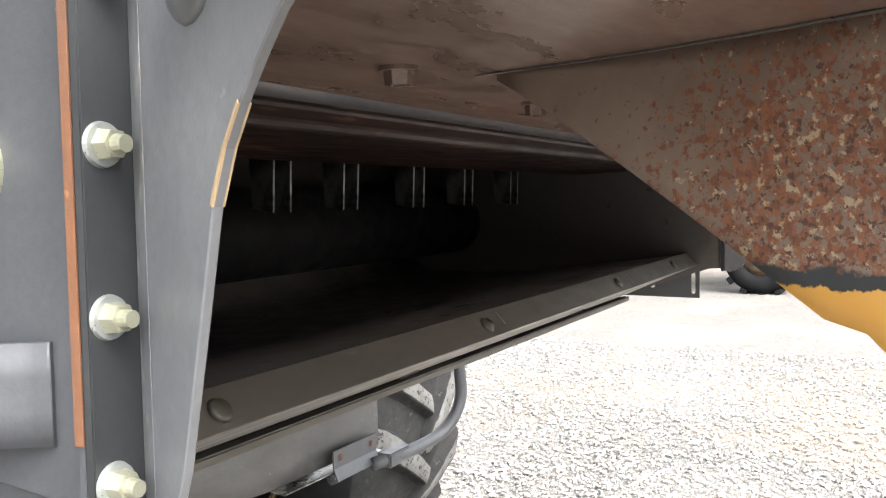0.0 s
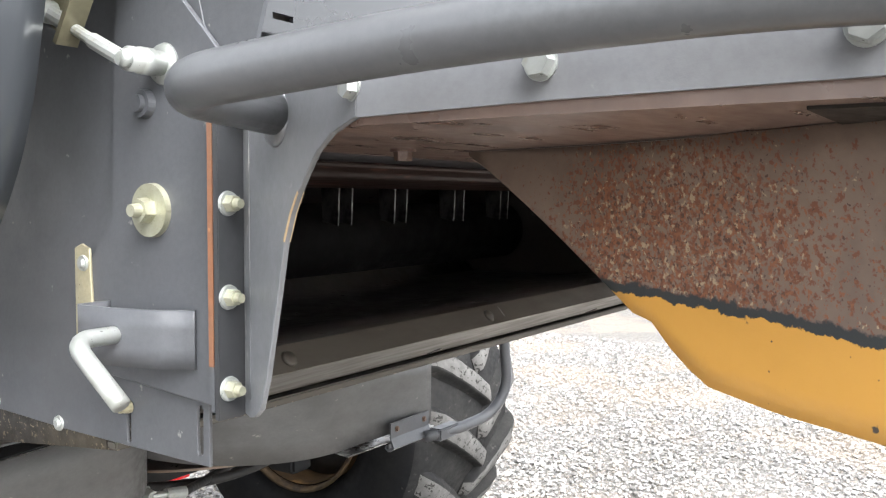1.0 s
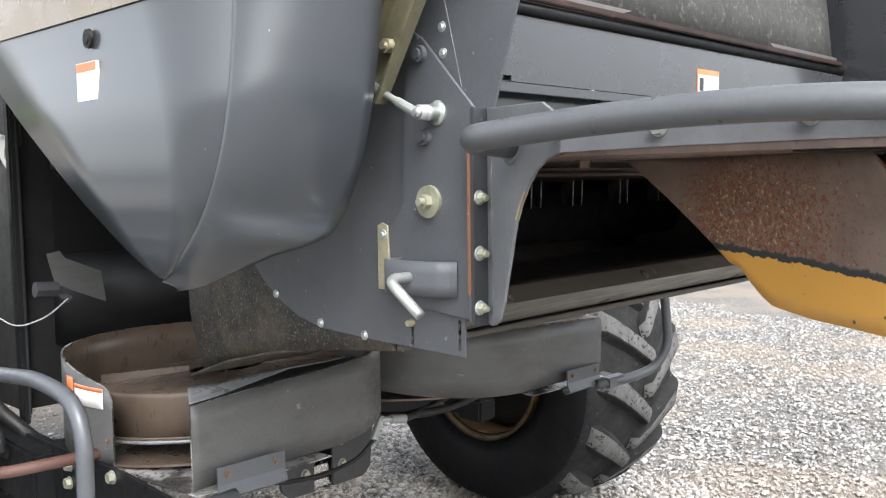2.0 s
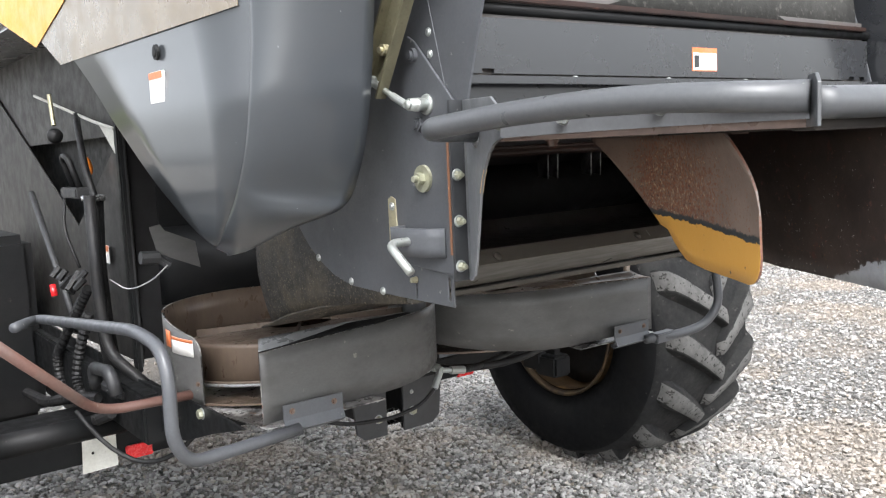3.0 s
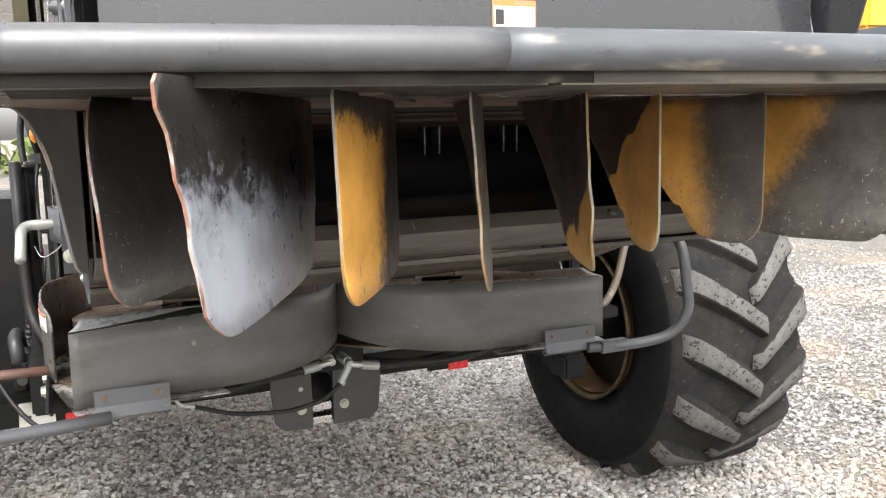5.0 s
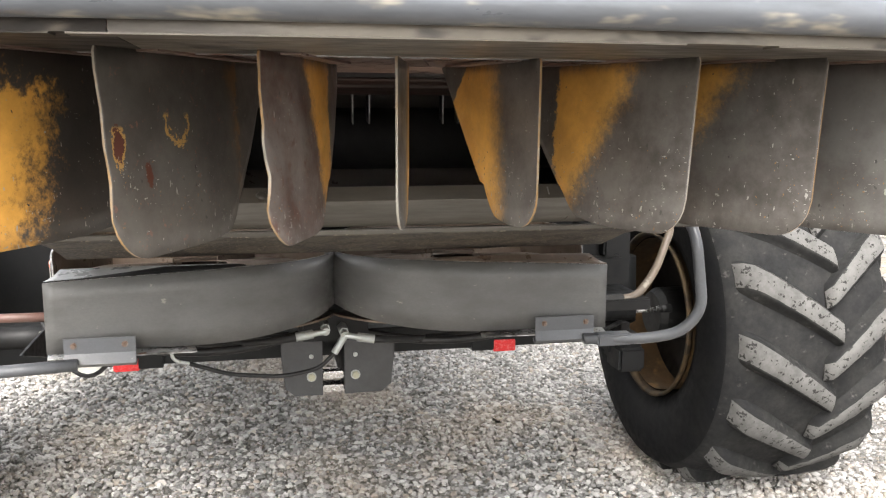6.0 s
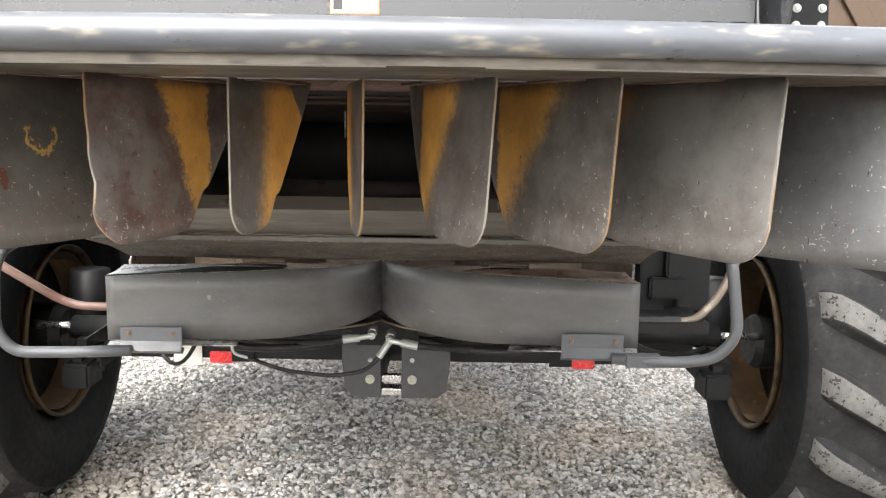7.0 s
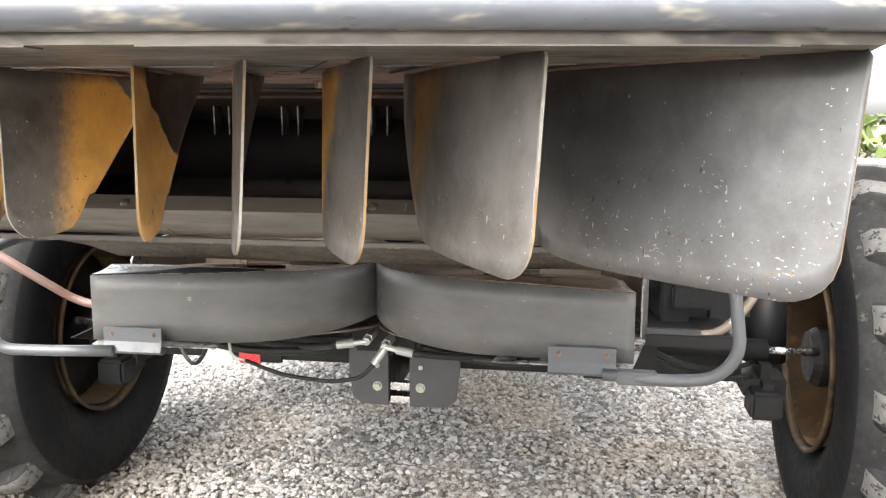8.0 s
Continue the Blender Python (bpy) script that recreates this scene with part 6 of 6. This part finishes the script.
    gus = part("frame_gusset", plate([(0.95, 1.02), (0.20, 1.06), (-0.02, 1.055), (0.20, 0.99), (0.42, 0.915), (0.95, 0.86)], "x", -0.846, 0.008, (), 0.001), DARK, combine, "dark frame gusset with three large bolts")
    for y, z in ((0.515, 1.006), (0.520, 0.958), (0.262, 1.035)):
        bolt("large", (-0.846, y, z), (-1, 0, 0), gus, y)
    # bent flap and green-grey union behind the drum
    flap = plate([(-0.79, 1.535), (-0.755, 1.542), (-0.74, 1.52), (-0.64, 1.475), (-0.628, 1.385), (-0.73, 1.43), (-0.77, 1.45)], "y", 0.75, 0.004, (), 0.0008)
    part("bent_flap", flap, PAINT_PAN, combine, "bent grey deflector flap")
    uni = bmesh.new()
    pipe([(-0.83, 0.74, 1.44), (-0.77, 0.74, 1.435)], 0.022, 8, uni)
    pipe([(-0.78, 0.74, 1.436), (-0.74, 0.73, 1.405)], 0.013, 8, uni)
    part("pipe_union", uni, FRAME_GREY, combine, "grey pipe union")
    part("dark_cross_drum", pipe([(-0.70, 0.98, 1.38), (0.72, 0.98, 1.38)], 0.14, 24), DARK, combine, "dark cross drum behind the spreaders", True)
    # right-hand counterparts that show past the spreader
    part("bearing_block", boxes(((0.93, 0.52, 1.09), (1.06, 0.62, 1.17)), ((0.98, 0.50, 1.17), (1.03, 0.58, 1.28)), bevel=0.008), DARK, combine, "dark bearing block")


left_side()


# ---- raised side door on the far side ----
def side_door():
    # a tan sheet held up, with stiffening ribs on its inner face
    door = part("side_door", plate([(1.25, 2.13), (2.52, 2.13), (3.25, 2.66), (3.25, 3.3), (1.25, 3.3)], "y", 2.45, 0.03, (), 0.004), TAN_PANEL, combine, "raised tan-brown side door with stiffening ribs")
    for a, b, w in (((1.9, 3.2), (2.55, 2.16), 0.05), ((1.3, 2.2), (2.2, 2.95), 0.03), ((2.2, 2.7), (2.75, 3.2), 0.03)):
        d = Vector((b[0] - a[0], b[1] - a[1]))
        n = Vector((-d.y, d.x)).normalized() * w
        quad = [(a[0] + n.x, a[1] + n.y), (b[0] + n.x, b[1] + n.y), (b[0] - n.x, b[1] - n.y), (a[0] - n.x, a[1] - n.y)]
        part("rib", plate(quad, "y", 2.42, 0.029, (), 0.004), TAN_PANEL, door)
    part("door_arm", pipe([(0.80, 2.35, 2.6), (1.5, 2.47, 2.7)], 0.025, 10), DARK, door, "", True)


side_door()


# ---- neighbouring machine and the edge of the yard ----
def neighbour():
    root = tagged(new("combine_harvester"), "slate grey and yellow combine parked across the gravel yard", "combine harvester")
    body = part("body", boxes(((14.0, 0.4, 1.5), (16.8, 6.0, 3.75)), ((14.3, 6.0, 1.3), (16.6, 12.5, 3.5)), bevel=0.06), FAR_SLATE, root, "slate grey side panels")
    part("stripe", boxes(((13.95, 0.5, 3.60), (13.99, 6.0, 3.68)), bevel=0.01), WHITE, body)
    # plain white shapes where the maker's lettering stands
    for k, w in enumerate((0.26, 0.24, 0.26, 0.24, 0.26)):
        y0 = 5.42 - 0.36 * k
        part("lettering_block", boxes(((13.94, y0 - w, 2.82), (13.985, y0, 3.16)), bevel=0.01), WHITE, body)
    part("yellow_wedge", plate([(5.55, 2.5), (6.9, 2.5), (6.25, 3.75), (6.05, 3.75)], "x", 13.93, 0.6, (), 0.01), YELLOW, root, "yellow body wedge")
    part("grain_tank", boxes(((14.2, 2.45, 3.75), (15.7, 5.6, 4.9)), ((14.2, 2.1, 3.75), (15.2, 2.45, 4.15)), bevel=0.05), YELLOW, root, "yellow grain tank")
    part("cab_side", boxes(((14.4, 10.5, 3.5), (16.4, 12.6, 4.6)), bevel=0.08), YELLOW, root, "yellow front hood")
    part("handrail", pipe(rounded([(14.3, 1.25, 3.7), (14.3, 1.3, 4.25), (14.3, 1.55, 4.4), (14.3, 1.5, 4.72), (14.3, -0.4, 4.45), (14.3, -0.4, 3.7)], 0.15), 0.025, 8), DARK, root, "thin dark handrail", True)
    part("rear_cover", boxes(((14.1, -0.9, 3.3), (16.5, 0.5, 3.78)), bevel=0.08), YELLOW, root, "yellow rear cover")
    for x in (14.25, 16.5):
        for y, r, w in ((0.95, 0.62, 0.24), (9.2, 0.95, 0.35)):
            prof = [(r * 0.5, -w), (r * 0.8, -w * 1.1), (r * 0.97, -w * 0.8), (r, 0), (r * 0.97, w * 0.8), (r * 0.8, w * 1.1), (r * 0.5, w)]
            tyre = part("tyre", lathe(prof, "x", (x, y, r - 0.02), 30), RUBBER, root, "", True)
            bm = bmesh.new()
            box(bm, (-w * 1.0, -0.06, r - 0.03), (w * 1.0, 0.06, r + 0.05), 0.01)
            lug = part("tread_lug", bm, RUBBER, tyre)
            lug.matrix_basis = Matrix.Translation((x, y, r - 0.02))
            for k in range(1, 14):
                shared("tread_lug", lug, Matrix.Translation((x, y, r - 0.02)) @ Matrix.Rotation(k * 0.4488, 4, 'X'), tyre)
            part("rim", lathe([(0.05, -w * 0.5), (r * 0.52, -w * 0.9), (r * 0.52, w * 0.9), (0.05, w * 0.5)], "x", (x, y, r - 0.02), 24), RIM, root, "", True)
    part("axle", boxes(((14.2, 0.85, 0.5), (16.5, 1.05, 0.72)), ((14.2, 9.1, 0.85), (16.5, 9.3, 1.1)), ((14.8, 0.9, 0.7), (16.0, 9.2, 1.5)), bevel=0.02), DARK, root)


neighbour()


def far_bank():
    rng = np.random.default_rng(9)
    verts, faces = [], []
    for k in range(2600):
        a = rng.uniform(-0.3, 2.2)
        d = rng.uniform(42, 52)
        c = Vector((d * math.sin(a), d * math.cos(a), rng.uniform(0, 1.0) ** 1.5 * (1.8 + 0.8 * math.sin(a * 9))))
        r = rng.uniform(0.25, 0.8)
        base = len(verts)
        for _ in range(4):
            verts.append(tuple(c + Vector(rng.normal(0, r * 0.6, 3).tolist())))
        faces += [(base, base + 1, base + 2), (base, base + 2, base + 3), (base, base + 3, base + 1)]
    mesh = bpy.data.meshes.new("hedge")
    mesh.from_pydata(verts, [], faces)
    mesh.materials.append(GRASS)
    tagged(new("hedge", mesh), "low green hedge at the far edge of the yard", "hedge", kind="stuff")


far_bank()
